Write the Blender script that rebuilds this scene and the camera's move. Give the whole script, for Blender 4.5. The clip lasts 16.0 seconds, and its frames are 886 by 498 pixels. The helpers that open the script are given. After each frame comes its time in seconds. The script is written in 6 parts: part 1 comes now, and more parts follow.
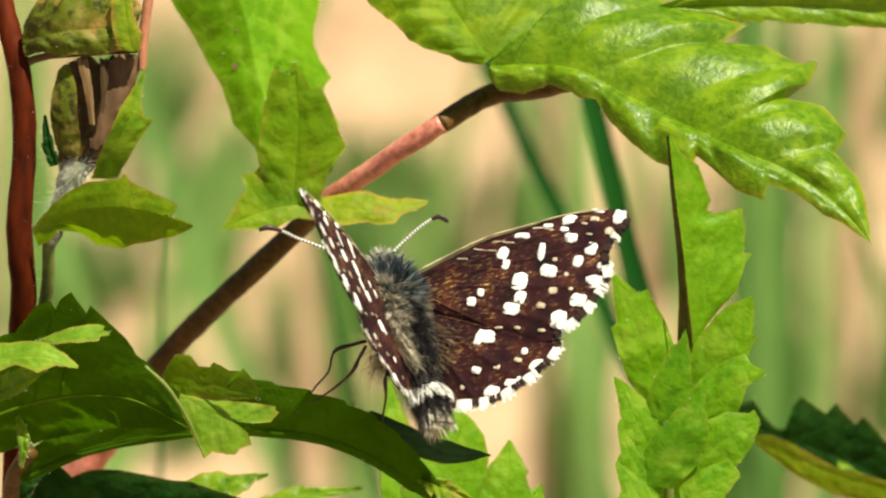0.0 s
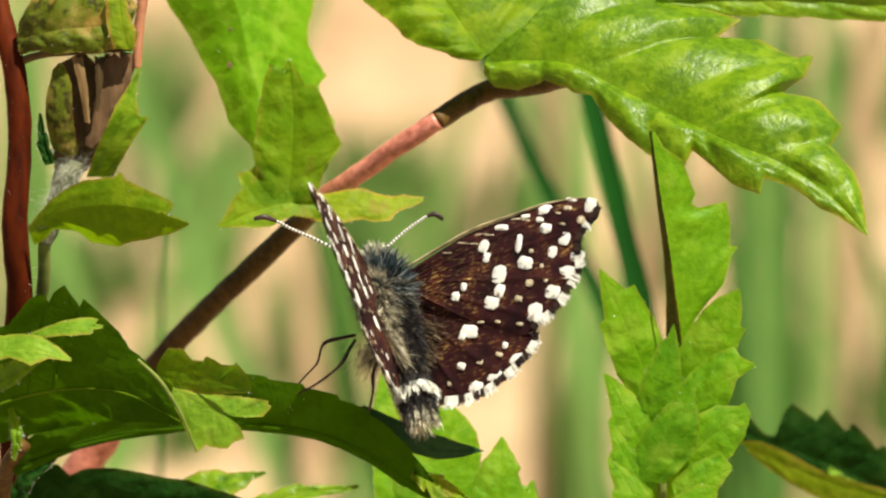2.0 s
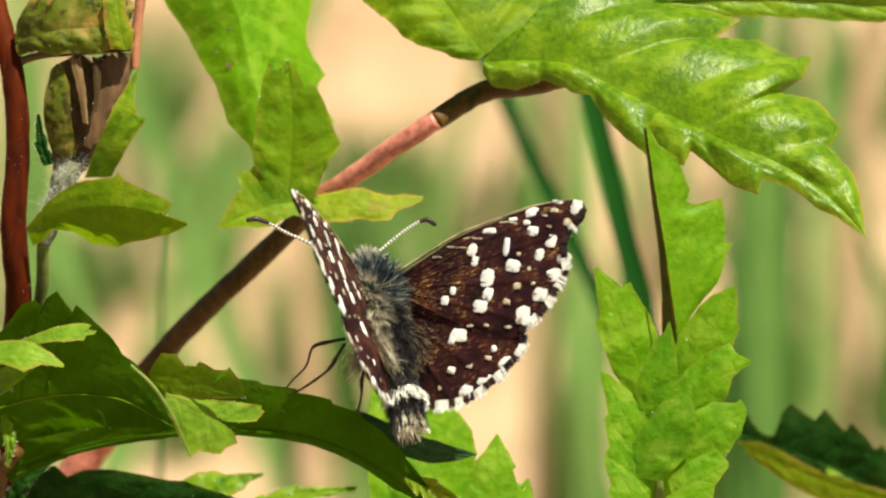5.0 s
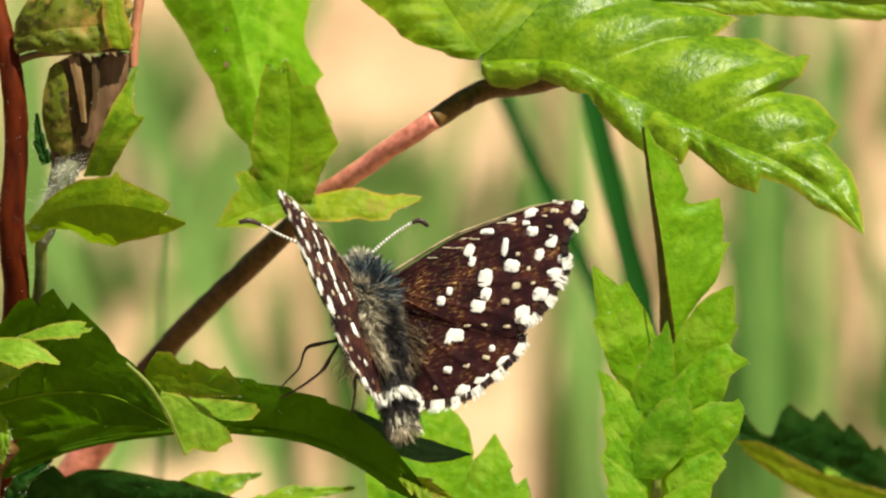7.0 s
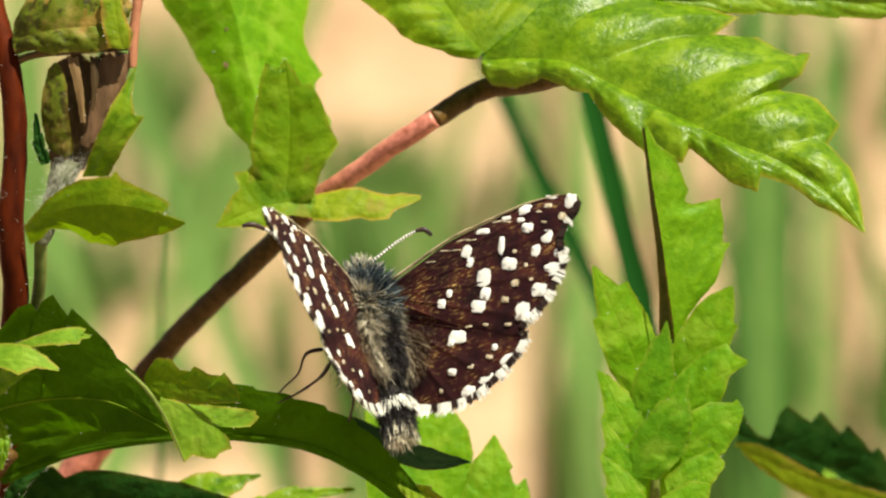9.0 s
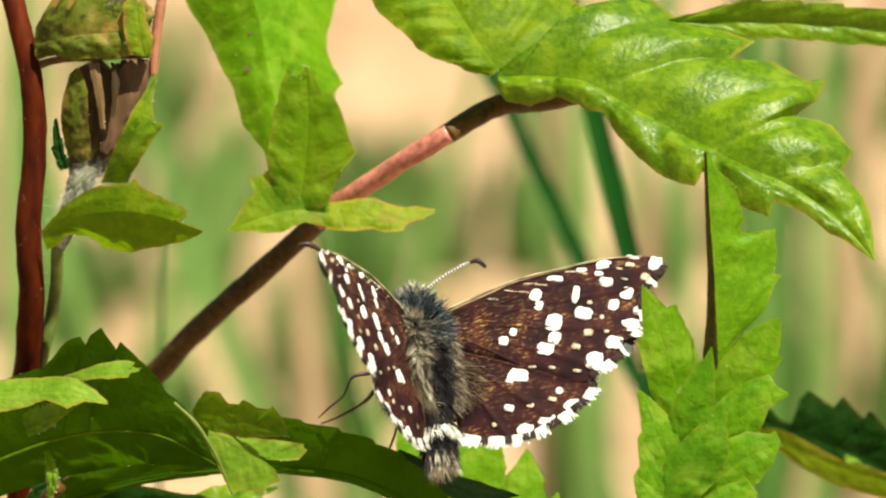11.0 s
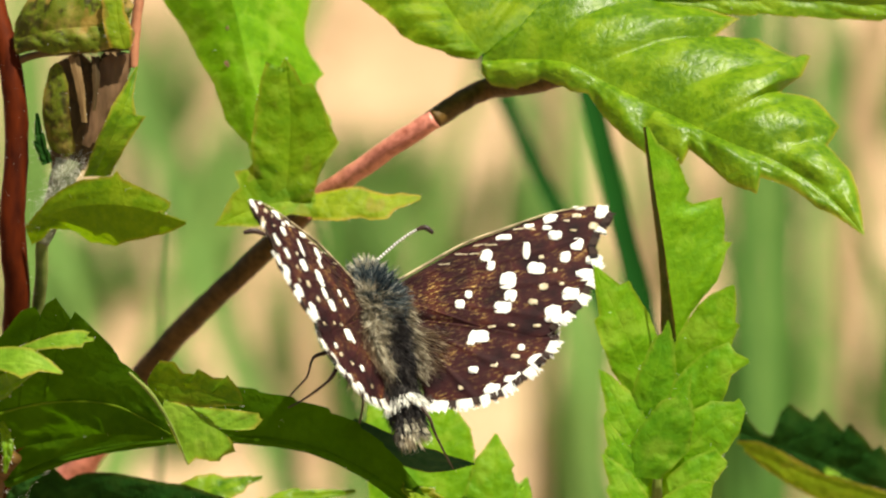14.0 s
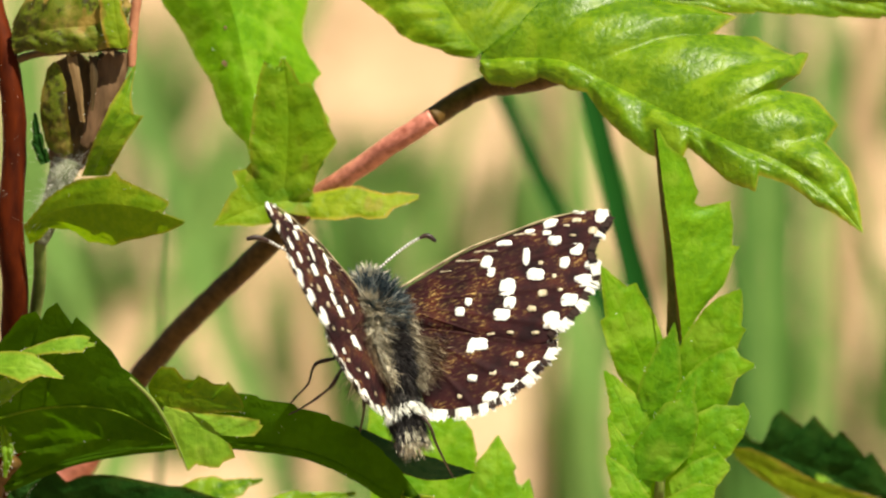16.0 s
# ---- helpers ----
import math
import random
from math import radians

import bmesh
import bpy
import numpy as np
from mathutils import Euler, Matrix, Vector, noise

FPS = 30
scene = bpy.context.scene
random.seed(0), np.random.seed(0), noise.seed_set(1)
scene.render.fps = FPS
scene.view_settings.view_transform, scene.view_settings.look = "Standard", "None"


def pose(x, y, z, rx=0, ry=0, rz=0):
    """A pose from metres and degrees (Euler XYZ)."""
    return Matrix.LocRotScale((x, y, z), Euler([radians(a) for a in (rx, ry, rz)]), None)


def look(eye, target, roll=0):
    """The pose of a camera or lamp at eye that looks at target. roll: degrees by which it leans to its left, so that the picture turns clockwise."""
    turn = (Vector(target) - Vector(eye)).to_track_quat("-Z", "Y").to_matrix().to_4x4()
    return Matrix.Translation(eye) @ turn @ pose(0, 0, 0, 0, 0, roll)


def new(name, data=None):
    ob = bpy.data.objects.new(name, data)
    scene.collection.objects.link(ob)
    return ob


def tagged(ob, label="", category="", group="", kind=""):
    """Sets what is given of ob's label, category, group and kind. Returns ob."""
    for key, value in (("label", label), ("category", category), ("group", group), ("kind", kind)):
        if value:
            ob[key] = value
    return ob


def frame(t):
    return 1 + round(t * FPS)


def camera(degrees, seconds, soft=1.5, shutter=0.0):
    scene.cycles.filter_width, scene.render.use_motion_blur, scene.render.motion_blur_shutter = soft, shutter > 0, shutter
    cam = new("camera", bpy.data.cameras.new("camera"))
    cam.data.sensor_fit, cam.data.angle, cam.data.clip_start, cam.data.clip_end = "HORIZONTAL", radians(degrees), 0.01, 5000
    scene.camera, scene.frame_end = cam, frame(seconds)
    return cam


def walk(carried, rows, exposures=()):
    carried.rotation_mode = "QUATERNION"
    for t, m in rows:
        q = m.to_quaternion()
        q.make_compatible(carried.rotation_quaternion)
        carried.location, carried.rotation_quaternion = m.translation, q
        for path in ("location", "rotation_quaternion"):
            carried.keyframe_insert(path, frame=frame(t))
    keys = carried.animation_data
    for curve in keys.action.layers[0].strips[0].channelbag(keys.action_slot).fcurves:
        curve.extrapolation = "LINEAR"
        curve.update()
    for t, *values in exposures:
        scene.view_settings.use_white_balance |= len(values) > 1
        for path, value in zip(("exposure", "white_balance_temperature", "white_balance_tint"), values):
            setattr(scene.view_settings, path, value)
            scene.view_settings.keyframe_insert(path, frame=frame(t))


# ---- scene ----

# The close-up is laid out in a frame that leans with the view: x to the right, y away, z up, in millimetres
# round the butterfly; LEAN carries it into the world, 0.30 m above the ground.
LEAN = pose(0, 0, 0.30, -15, 0, 0)
REACH = 0.320

cam = camera(10.0, 16.0, soft=2.3)
cam.data.dof.use_dof = True
cam.data.dof.focus_distance = REACH - 0.001
cam.data.dof.aperture_fstop = 50.0
STAND = LEAN @ pose(0, -REACH, 0, 90, 0, 0)
walk(cam, [(0.0, STAND), (16.0, STAND)], [(0.0, 1.24, 7050, 3), (16.0, 1.24, 7050, 3)])

# ---- light ----
TO_SUN = (LEAN.to_3x3() @ Vector((0.33, -0.46, 0.84))).normalized()
world = bpy.data.worlds.new("sky")
scene.world = world
world.use_nodes = True
sky = world.node_tree.nodes.new("ShaderNodeTexSky")
sky.sky_type, sky.sun_disc = "NISHITA", False
sky.sun_elevation = math.asin(TO_SUN.z)
sky.sun_rotation = math.atan2(TO_SUN.x, TO_SUN.y)
back = world.node_tree.nodes["Background"]
back.inputs["Strength"].default_value = 0.036
world.node_tree.links.new(sky.outputs["Color"], back.inputs["Color"])
sun = new("sun", bpy.data.lights.new("sun", "SUN"))
sun.data.energy, sun.data.angle, sun.data.color = 5.0, radians(0.5), (1.0, 0.93, 0.80)
sun.matrix_world = look(TO_SUN * 4, (0, 0, 0))


# ---- materials ----
def material(name):
    m = bpy.data.materials.new(name)
    m.use_nodes = True
    nodes, links = m.node_tree.nodes, m.node_tree.links
    return m, nodes, links, nodes["Principled BSDF"]


def noise_node(nodes, links, scale, detail=4.0, coord=None, rough=0.55):
    tex = nodes.new("ShaderNodeTexNoise")
    tex.inputs["Scale"].default_value, tex.inputs["Detail"].default_value = scale, detail
    tex.inputs["Roughness"].default_value = rough
    if coord is None:
        coord = nodes.new("ShaderNodeTexCoord").outputs["Object"]
    links.new(coord, tex.inputs["Vector"])
    return tex.outputs["Fac"]


def ramp(nodes, links, fac, stops):
    r = nodes.new("ShaderNodeValToRGB")
    while len(r.color_ramp.elements) < len(stops):
        r.color_ramp.elements.new(0.5)
    for el, (at, col) in zip(r.color_ramp.elements, stops):
        el.position, el.color = at, (*col, 1)
    links.new(fac, r.inputs["Fac"])
    return r.outputs["Color"]


def mixed(nodes, links, fac, a, b, blend="MIX"):
    mix = nodes.new("ShaderNodeMix")
    mix.data_type, mix.blend_type = "RGBA", blend
    for sock, val in ((mix.inputs["Factor"], fac), (mix.inputs["A"], a), (mix.inputs["B"], b)):
        if isinstance(val, (float, int)):
            sock.default_value = val
        elif isinstance(val, tuple):
            sock.default_value = (*val, 1)
        else:
            links.new(val, sock)
    return mix.outputs["Result"]


def maths(nodes, links, op, a, b=None, c=None):
    n = nodes.new("ShaderNodeMath")
    n.operation = op
    for i, val in enumerate((a, b, c)):
        if val is None:
            continue
        if isinstance(val, (float, int)):
            n.inputs[i].default_value = val
        else:
            links.new(val, n.inputs[i])
    return n.outputs["Value"]


def bumped(nodes, links, bsdf, height, strength, distance):
    b = nodes.new("ShaderNodeBump")
    b.inputs["Strength"].default_value, b.inputs["Distance"].default_value = strength, distance
    links.new(height, b.inputs["Height"])
    links.new(b.outputs["Normal"], bsdf.inputs["Normal"])
    return b


def leaf_material(name, dark, light, vein, through_col, glow=0.42, rough=0.42, veins=6.0, rust=0.5, spots=0.0, gloss=0.30, mottle=0.6):
    """Leaf tissue: side veins run out from the midrib in the blade's own coordinates, margins rust, light shines through."""
    m, nodes, links, bsdf = material(name)
    uv = nodes.new("ShaderNodeUVMap").outputs["UV"]
    sep = nodes.new("ShaderNodeSeparateXYZ")
    links.new(uv, sep.inputs[0])
    along, side = sep.outputs["X"], maths(nodes, links, "ABSOLUTE", sep.outputs["Y"])
    coarse = noise_node(nodes, links, 260.0, 3.0)
    fine = noise_node(nodes, links, 2600.0, 4.0)
    wob = maths(nodes, links, "MULTIPLY_ADD", coarse, 0.08, along)
    run = maths(nodes, links, "MULTIPLY_ADD", side, -0.16, wob)
    wave = maths(nodes, links, "PINGPONG", maths(nodes, links, "MULTIPLY", run, veins), 0.5)
    side_vein = maths(nodes, links, "SMOOTH_MIN", maths(nodes, links, "MULTIPLY", wave, 9.0), 1.0, 0.3)
    mid = maths(nodes, links, "MINIMUM", maths(nodes, links, "MULTIPLY", side, 14.0), 1.0)
    tissue = maths(nodes, links, "MINIMUM", side_vein, mid)
    net = nodes.new("ShaderNodeTexVoronoi")
    net.feature = "DISTANCE_TO_EDGE"
    net.inputs["Scale"].default_value = 1500.0
    warp = nodes.new("ShaderNodeMix")
    warp.data_type = "RGBA"
    warp.inputs["Factor"].default_value = 0.0009
    spot_at = nodes.new("ShaderNodeTexCoord").outputs["Object"]
    ripple = nodes.new("ShaderNodeTexNoise")
    ripple.inputs["Scale"].default_value = 900.0
    links.new(spot_at, ripple.inputs["Vector"])
    links.new(spot_at, warp.inputs["A"])
    links.new(ripple.outputs["Color"], warp.inputs["B"])
    links.new(warp.outputs["Result"], net.inputs["Vector"])
    cells = maths(nodes, links, "MINIMUM", maths(nodes, links, "MULTIPLY", net.outputs["Distance"], 3.0), 1.0)
    grit = noise_node(nodes, links, 1300.0, 3.0, rough=0.6)
    tone = maths(nodes, links, "MULTIPLY_ADD", grit, 0.45, maths(nodes, links, "MULTIPLY_ADD", fine, 0.25, maths(nodes, links, "MULTIPLY", coarse, 0.40)))
    col = ramp(nodes, links, tone, [(0.54 - 0.11 / mottle * 0.6, dark), (0.54 + 0.12 / mottle * 0.6, light)])
    pale = maths(nodes, links, "MINIMUM", maths(nodes, links, "MAXIMUM", maths(nodes, links, "MULTIPLY", maths(nodes, links, "SUBTRACT", noise_node(nodes, links, 520.0, 3.0), 0.52), 5.0), 0.0), 0.55 * mottle)
    col = mixed(nodes, links, pale, col, vein)
    col = mixed(nodes, links, maths(nodes, links, "MULTIPLY_ADD", tissue, -0.10, 0.10), col, vein)
    col = mixed(nodes, links, maths(nodes, links, "MULTIPLY_ADD", cells, -0.05, 0.05), col, vein)
    edge = maths(nodes, links, "MULTIPLY", maths(nodes, links, "SUBTRACT", side, 0.90), 10.0)
    edge = maths(nodes, links, "MULTIPLY", maths(nodes, links, "MAXIMUM", edge, 0.0), maths(nodes, links, "MULTIPLY", coarse, 1.6 * rust))
    edge = maths(nodes, links, "MINIMUM", edge, 1.0)
    col = mixed(nodes, links, edge, col, (0.34, 0.17, 0.035))
    if spots:
        blot = noise_node(nodes, links, 420.0, 2.0)
        blot = maths(nodes, links, "MINIMUM", maths(nodes, links, "MAXIMUM", maths(nodes, links, "MULTIPLY", maths(nodes, links, "SUBTRACT", blot, 0.60), 14.0), 0.0), spots)
        col = mixed(nodes, links, blot, col, (0.20, 0.13, 0.03))
    links.new(col, bsdf.inputs["Base Color"])
    links.new(maths(nodes, links, "MULTIPLY_ADD", fine, 0.3, rough - 0.15), bsdf.inputs["Roughness"])
    bsdf.inputs["Specular IOR Level"].default_value = gloss
    height = maths(nodes, links, "MULTIPLY_ADD", cells, 0.25, maths(nodes, links, "MULTIPLY_ADD", tissue, 0.12, maths(nodes, links, "MULTIPLY_ADD", grit, 1.0, maths(nodes, links, "MULTIPLY", fine, 0.4))))
    b = bumped(nodes, links, bsdf, height, 0.5, 0.00012)
    trans = nodes.new("ShaderNodeBsdfTranslucent")
    links.new(mixed(nodes, links, 0.75, col, through_col), trans.inputs["Color"])
    links.new(b.outputs["Normal"], trans.inputs["Normal"])
    mix = nodes.new("ShaderNodeMixShader")
    mix.inputs["Fac"].default_value = glow
    links.new(bsdf.outputs[0], mix.inputs[1])
    links.new(trans.outputs[0], mix.inputs[2])
    links.new(mix.outputs[0], nodes["Material Output"].inputs["Surface"])
    return m


def grainy(name, dark, light, scale, rough=0.7, bump=0.4, depth=0.0001, stretch=None, mid=0.5, span=0.14, gloss=0.2):
    """A dull surface of two tones at two scales."""
    m, nodes, links, bsdf = material(name)
    coord = nodes.new("ShaderNodeTexCoord").outputs["Object"]
    if stretch:
        mp = nodes.new("ShaderNodeMapping")
        mp.inputs["Scale"].default_value = stretch
        links.new(coord, mp.inputs["Vector"])
        coord = mp.outputs["Vector"]
    a = noise_node(nodes, links, scale, 5.0, coord)
    b = noise_node(nodes, links, scale * 0.13, 3.0, coord)
    tone = maths(nodes, links, "MULTIPLY_ADD", a, 0.6, maths(nodes, links, "MULTIPLY", b, 0.4))
    links.new(ramp(nodes, links, tone, [(mid - span, dark), (mid + span, light)]), bsdf.inputs["Base Color"])
    bsdf.inputs["Roughness"].default_value = rough
    bsdf.inputs["Specular IOR Level"].default_value = gloss
    bumped(nodes, links, bsdf, a, bump, depth)
    return m


def strand_material(name, stops, rough=0.6, glow=0.0):
    """Hair or scales: each strand takes its own tone."""
    m, nodes, links, bsdf = material(name)
    geo = nodes.new("ShaderNodeNewGeometry")
    col = ramp(nodes, links, geo.outputs["Random Per Island"], stops)
    links.new(col, bsdf.inputs["Base Color"])
    bsdf.inputs["Roughness"].default_value = rough
    bsdf.inputs["Specular IOR Level"].default_value = 0.18
    if glow:
        trans = nodes.new("ShaderNodeBsdfTranslucent")
        links.new(col, trans.inputs["Color"])
        mix = nodes.new("ShaderNodeMixShader")
        mix.inputs["Fac"].default_value = glow
        links.new(bsdf.outputs[0], mix.inputs[1])
        links.new(trans.outputs[0], mix.inputs[2])
        links.new(mix.outputs[0], nodes["Material Output"].inputs["Surface"])
    return m


def wing_material():
    """Dark brown scales in rows, paler hair-scales towards the root, a gold and maroon sheen."""
    m, nodes, links, bsdf = material("wing_scales")
    uv = nodes.new("ShaderNodeUVMap").outputs["UV"]
    sep = nodes.new("ShaderNodeSeparateXYZ")
    links.new(uv, sep.inputs[0])
    coord = nodes.new("ShaderNodeTexCoord").outputs["Object"]
    mp = nodes.new("ShaderNodeMapping")
    mp.inputs["Scale"].default_value = (0.45, 1.6, 1.0)
    links.new(coord, mp.inputs["Vector"])
    fine = noise_node(nodes, links, 5200.0, 3.0, mp.outputs["Vector"], 0.7)
    coarse = noise_node(nodes, links, 520.0, 4.0, coord)
    base = ramp(nodes, links, coarse, [(0.35, (0.008, 0.0018, 0.003)), (0.55, (0.025, 0.0045, 0.006)), (0.75, (0.064, 0.015, 0.007))])
    root = maths(nodes, links, "SUBTRACT", 1.0, maths(nodes, links, "MULTIPLY", sep.outputs["X"], 1.6))
    root = maths(nodes, links, "MAXIMUM", maths(nodes, links, "MULTIPLY_ADD", root, 0.4, 0.06), 0.0)
    fleck = maths(nodes, links, "MINIMUM", maths(nodes, links, "MAXIMUM", maths(nodes, links, "MULTIPLY", maths(nodes, links, "SUBTRACT", fine, 0.56), 9.0), 0.0), 1.0)
    patch = maths(nodes, links, "MAXIMUM", maths(nodes, links, "MULTIPLY", maths(nodes, links, "SUBTRACT", coarse, 0.49), 5.0), 0.0)
    dust = maths(nodes, links, "MULTIPLY", fleck, maths(nodes, links, "ADD", patch, root))
    col = mixed(nodes, links, dust, base, (0.42, 0.285, 0.095))
    links.new(col, bsdf.inputs["Base Color"])
    bsdf.inputs["Roughness"].default_value = 0.7
    bsdf.inputs["Specular IOR Level"].default_value = 0.14
    bumped(nodes, links, bsdf, fine, 0.7, 0.00006)
    return m


M_LEAF = leaf_material("leaf_green", (0.040, 0.125, 0.003), (0.130, 0.245, 0.008), (0.24, 0.33, 0.030), (0.30, 0.52, 0.010), rust=0.7)
M_LEAF_BRIGHT = leaf_material("leaf_fresh_green", (0.030, 0.095, 0.001), (0.090, 0.185, 0.003), (0.19, 0.28, 0.015), (0.26, 0.43, 0.003), glow=0.30, rust=0.45, gloss=0.28, rough=0.42, mottle=0.7)
M_LEAF_SMOOTH = leaf_material("leaf_smooth_yellow_green", (0.060, 0.185, 0.003), (0.105, 0.255, 0.005), (0.20, 0.33, 0.03), (0.27, 0.56, 0.006), rust=0.25, gloss=0.2, rough=0.55, mottle=0.95)
M_LEAF_OLIVE = leaf_material("leaf_olive_rusty", (0.070, 0.135, 0.003), (0.165, 0.245, 0.008), (0.24, 0.29, 0.025), (0.34, 0.48, 0.01), rust=0.9, spots=0.5, gloss=0.15, rough=0.55)
# Darkened green puts the perch leaf's shade into its colour.
M_LEAF_SHADED = leaf_material("leaf_shade_darkened", (0.015, 0.043, 0.001), (0.034, 0.080, 0.002), (0.060, 0.14, 0.006), (0.115, 0.30, 0.002), glow=0.30, rough=0.85, gloss=0.04, rust=0.0, mottle=0.35)
M_LEAF_YOUNG = leaf_material("leaf_young_yellow_green", (0.045, 0.115, 0.002), (0.11, 0.20, 0.004), (0.22, 0.29, 0.015), (0.26, 0.44, 0.005), glow=0.40, rough=0.6, gloss=0.15)
# Near-black green; the leaf low behind takes its shade from this colour.
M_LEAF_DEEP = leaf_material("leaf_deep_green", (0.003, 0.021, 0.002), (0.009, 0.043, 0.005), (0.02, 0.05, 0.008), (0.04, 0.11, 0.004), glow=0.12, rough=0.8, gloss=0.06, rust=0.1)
# Darker brownish green for the folded leaf edge.
M_LEAF_DARKFOLD = leaf_material("leaf_dark_edge", (0.028, 0.045, 0.006), (0.075, 0.075, 0.016), (0.09, 0.08, 0.03), (0.08, 0.09, 0.015), glow=0.08, rough=0.8, gloss=0.05)
M_LEAF_SHADOW = leaf_material("leaf_blue_green_shadow", (0.012, 0.045, 0.016), (0.028, 0.075, 0.030), (0.05, 0.10, 0.04), (0.05, 0.13, 0.03), glow=0.10, rough=0.8, gloss=0.1, mottle=0.3)
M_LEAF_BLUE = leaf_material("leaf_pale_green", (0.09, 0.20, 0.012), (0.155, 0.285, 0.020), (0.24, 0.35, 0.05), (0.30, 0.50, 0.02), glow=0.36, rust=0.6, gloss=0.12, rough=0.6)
M_LEAF_THIN = leaf_material("leaf_thin_olive_green", (0.062, 0.150, 0.003), (0.125, 0.225, 0.006), (0.20, 0.28, 0.02), (0.30, 0.50, 0.008), rust=0.4, spots=0.35, gloss=0.15, rough=0.55)
M_LEAF_MOTTLED = leaf_material("leaf_shrivelled_mottled", (0.018, 0.017, 0.003), (0.070, 0.10, 0.005), (0.21, 0.16, 0.04), (0.20, 0.26, 0.01), glow=0.2, rust=0.2, spots=0.9, gloss=0.15, rough=0.6, mottle=1.5)
# On the arching stalk, brown carries the shade and rosy the sunlight.
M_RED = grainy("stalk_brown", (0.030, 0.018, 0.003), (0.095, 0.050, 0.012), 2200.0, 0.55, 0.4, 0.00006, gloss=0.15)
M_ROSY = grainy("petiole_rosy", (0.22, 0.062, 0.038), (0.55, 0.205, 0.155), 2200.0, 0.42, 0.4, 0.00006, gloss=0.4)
# Dark red that takes in the shade over the upright stem.
M_RED_DARK = grainy("stem_dark_red", (0.020, 0.0025, 0.0004), (0.085, 0.013, 0.002), 1300.0, 0.7, 0.6, 0.0001, (1, 1, 0.25), gloss=0.06)
M_RED_PALE = grainy("stalk_rosy", (0.22, 0.085, 0.05), (0.36, 0.16, 0.09), 1500.0, 0.42, 0.5, 0.00008)
M_STALK_GREEN = grainy("stalk_green", (0.08, 0.12, 0.02), (0.16, 0.20, 0.05), 1300.0, 0.5, 0.5, 0.00008)
M_HUSK = grainy("bud_husk_brown", (0.030, 0.018, 0.006), (0.14, 0.085, 0.035), 900.0, 0.7, 0.9, 0.0002, (1, 1, 0.15))
M_HUSK_PINK = grainy("bud_husk_pinkish", (0.045, 0.025, 0.010), (0.16, 0.090, 0.050), 1200.0, 0.8, 0.7, 0.0001, (1, 1, 0.2))
M_HUSK_PALE = grainy("bud_husk_straw", (0.09, 0.052, 0.02), (0.25, 0.165, 0.075), 1500.0, 0.7, 0.6, 0.0001, (1, 1, 0.2))
M_DOWNY = grainy("downy_grey_green", (0.06, 0.07, 0.035), (0.19, 0.20, 0.14), 1800.0, 0.9, 0.8, 0.0002)
M_FLUFF = strand_material("white_down", [(0.0, (0.45, 0.45, 0.42)), (1.0, (0.75, 0.75, 0.70))], glow=0.4)
M_WING = wing_material()
M_SPOT = grainy("white_scales", (0.50, 0.50, 0.48), (0.70, 0.70, 0.68), 4200.0, 0.65, 0.5, 0.00004, mid=0.45, span=0.2)
M_SPOT_DIM = grainy("dusted_scales", (0.20, 0.15, 0.08), (0.60, 0.54, 0.42), 4200.0, 0.65, 0.5, 0.00004)
M_COSTA = grainy("costa_cream", (0.05, 0.03, 0.02), (0.50, 0.42, 0.26), 2600.0, 0.55, 0.6, 0.00005, (0.3, 1, 1))
M_FRINGE = strand_material("fringe_white", [(0.0, (0.48, 0.48, 0.44)), (1.0, (0.78, 0.78, 0.74))])
M_FRINGE_DARK = strand_material("fringe_dark", [(0.0, (0.008, 0.004, 0.004)), (1.0, (0.035, 0.02, 0.016))])
M_BODY = grainy("body_cuticle", (0.010, 0.009, 0.009), (0.04, 0.032, 0.028), 2500.0, 0.5, 0.6, 0.00006)
M_FUR_BLUE = strand_material("fur_blue_grey", [(0.0, (0.008, 0.012, 0.017)), (0.5, (0.036, 0.058, 0.078)), (0.85, (0.15, 0.20, 0.225)), (1.0, (0.62, 0.64, 0.60))], 0.6, 0.2)
M_FUR_BUFF = strand_material("fur_buff", [(0.0, (0.03, 0.022, 0.016)), (0.5, (0.19, 0.155, 0.105)), (1.0, (0.62, 0.56, 0.43))], 0.6, 0.3)
M_FUR_CREAM = strand_material("fur_pale_buff", [(0.0, (0.10, 0.08, 0.055)), (0.45, (0.36, 0.31, 0.22)), (1.0, (0.80, 0.75, 0.62))], 0.6, 0.3)
M_FUR_BROWN = strand_material("fur_brown", [(0.0, (0.03, 0.018, 0.012)), (0.6, (0.13, 0.085, 0.05)), (1.0, (0.40, 0.33, 0.23))], 0.6, 0.2)
M_FUR_DARK = strand_material("fur_dark", [(0.0, (0.004, 0.004, 0.005)), (0.75, (0.018, 0.015, 0.016)), (1.0, (0.09, 0.08, 0.075))], 0.6, 0.08)
M_FUR_PALE = strand_material("fur_cream", [(0.0, (0.40, 0.36, 0.25)), (1.0, (0.78, 0.74, 0.60))], 0.55)
M_LEG = grainy("leg_dark", (0.012, 0.008, 0.008), (0.06, 0.035, 0.03), 3000.0, 0.4, 0.3, 0.00003)
M_EYE = grainy("eye_black", (0.006, 0.006, 0.007), (0.02, 0.018, 0.018), 4000.0, 0.15, 0.2, 0.00002)
M_GROUND = grainy("dry_soil", (0.22, 0.142, 0.078), (0.42, 0.288, 0.185), 60.0, 0.9, 0.8, 0.003, span=0.10)


# ---- building helpers ----
MM = 0.001


def local(p):
    """A point given as across, up, away (mm) in the leaning frame's metres."""
    return Vector((p[0] * MM, p[2] * MM, p[1] * MM))


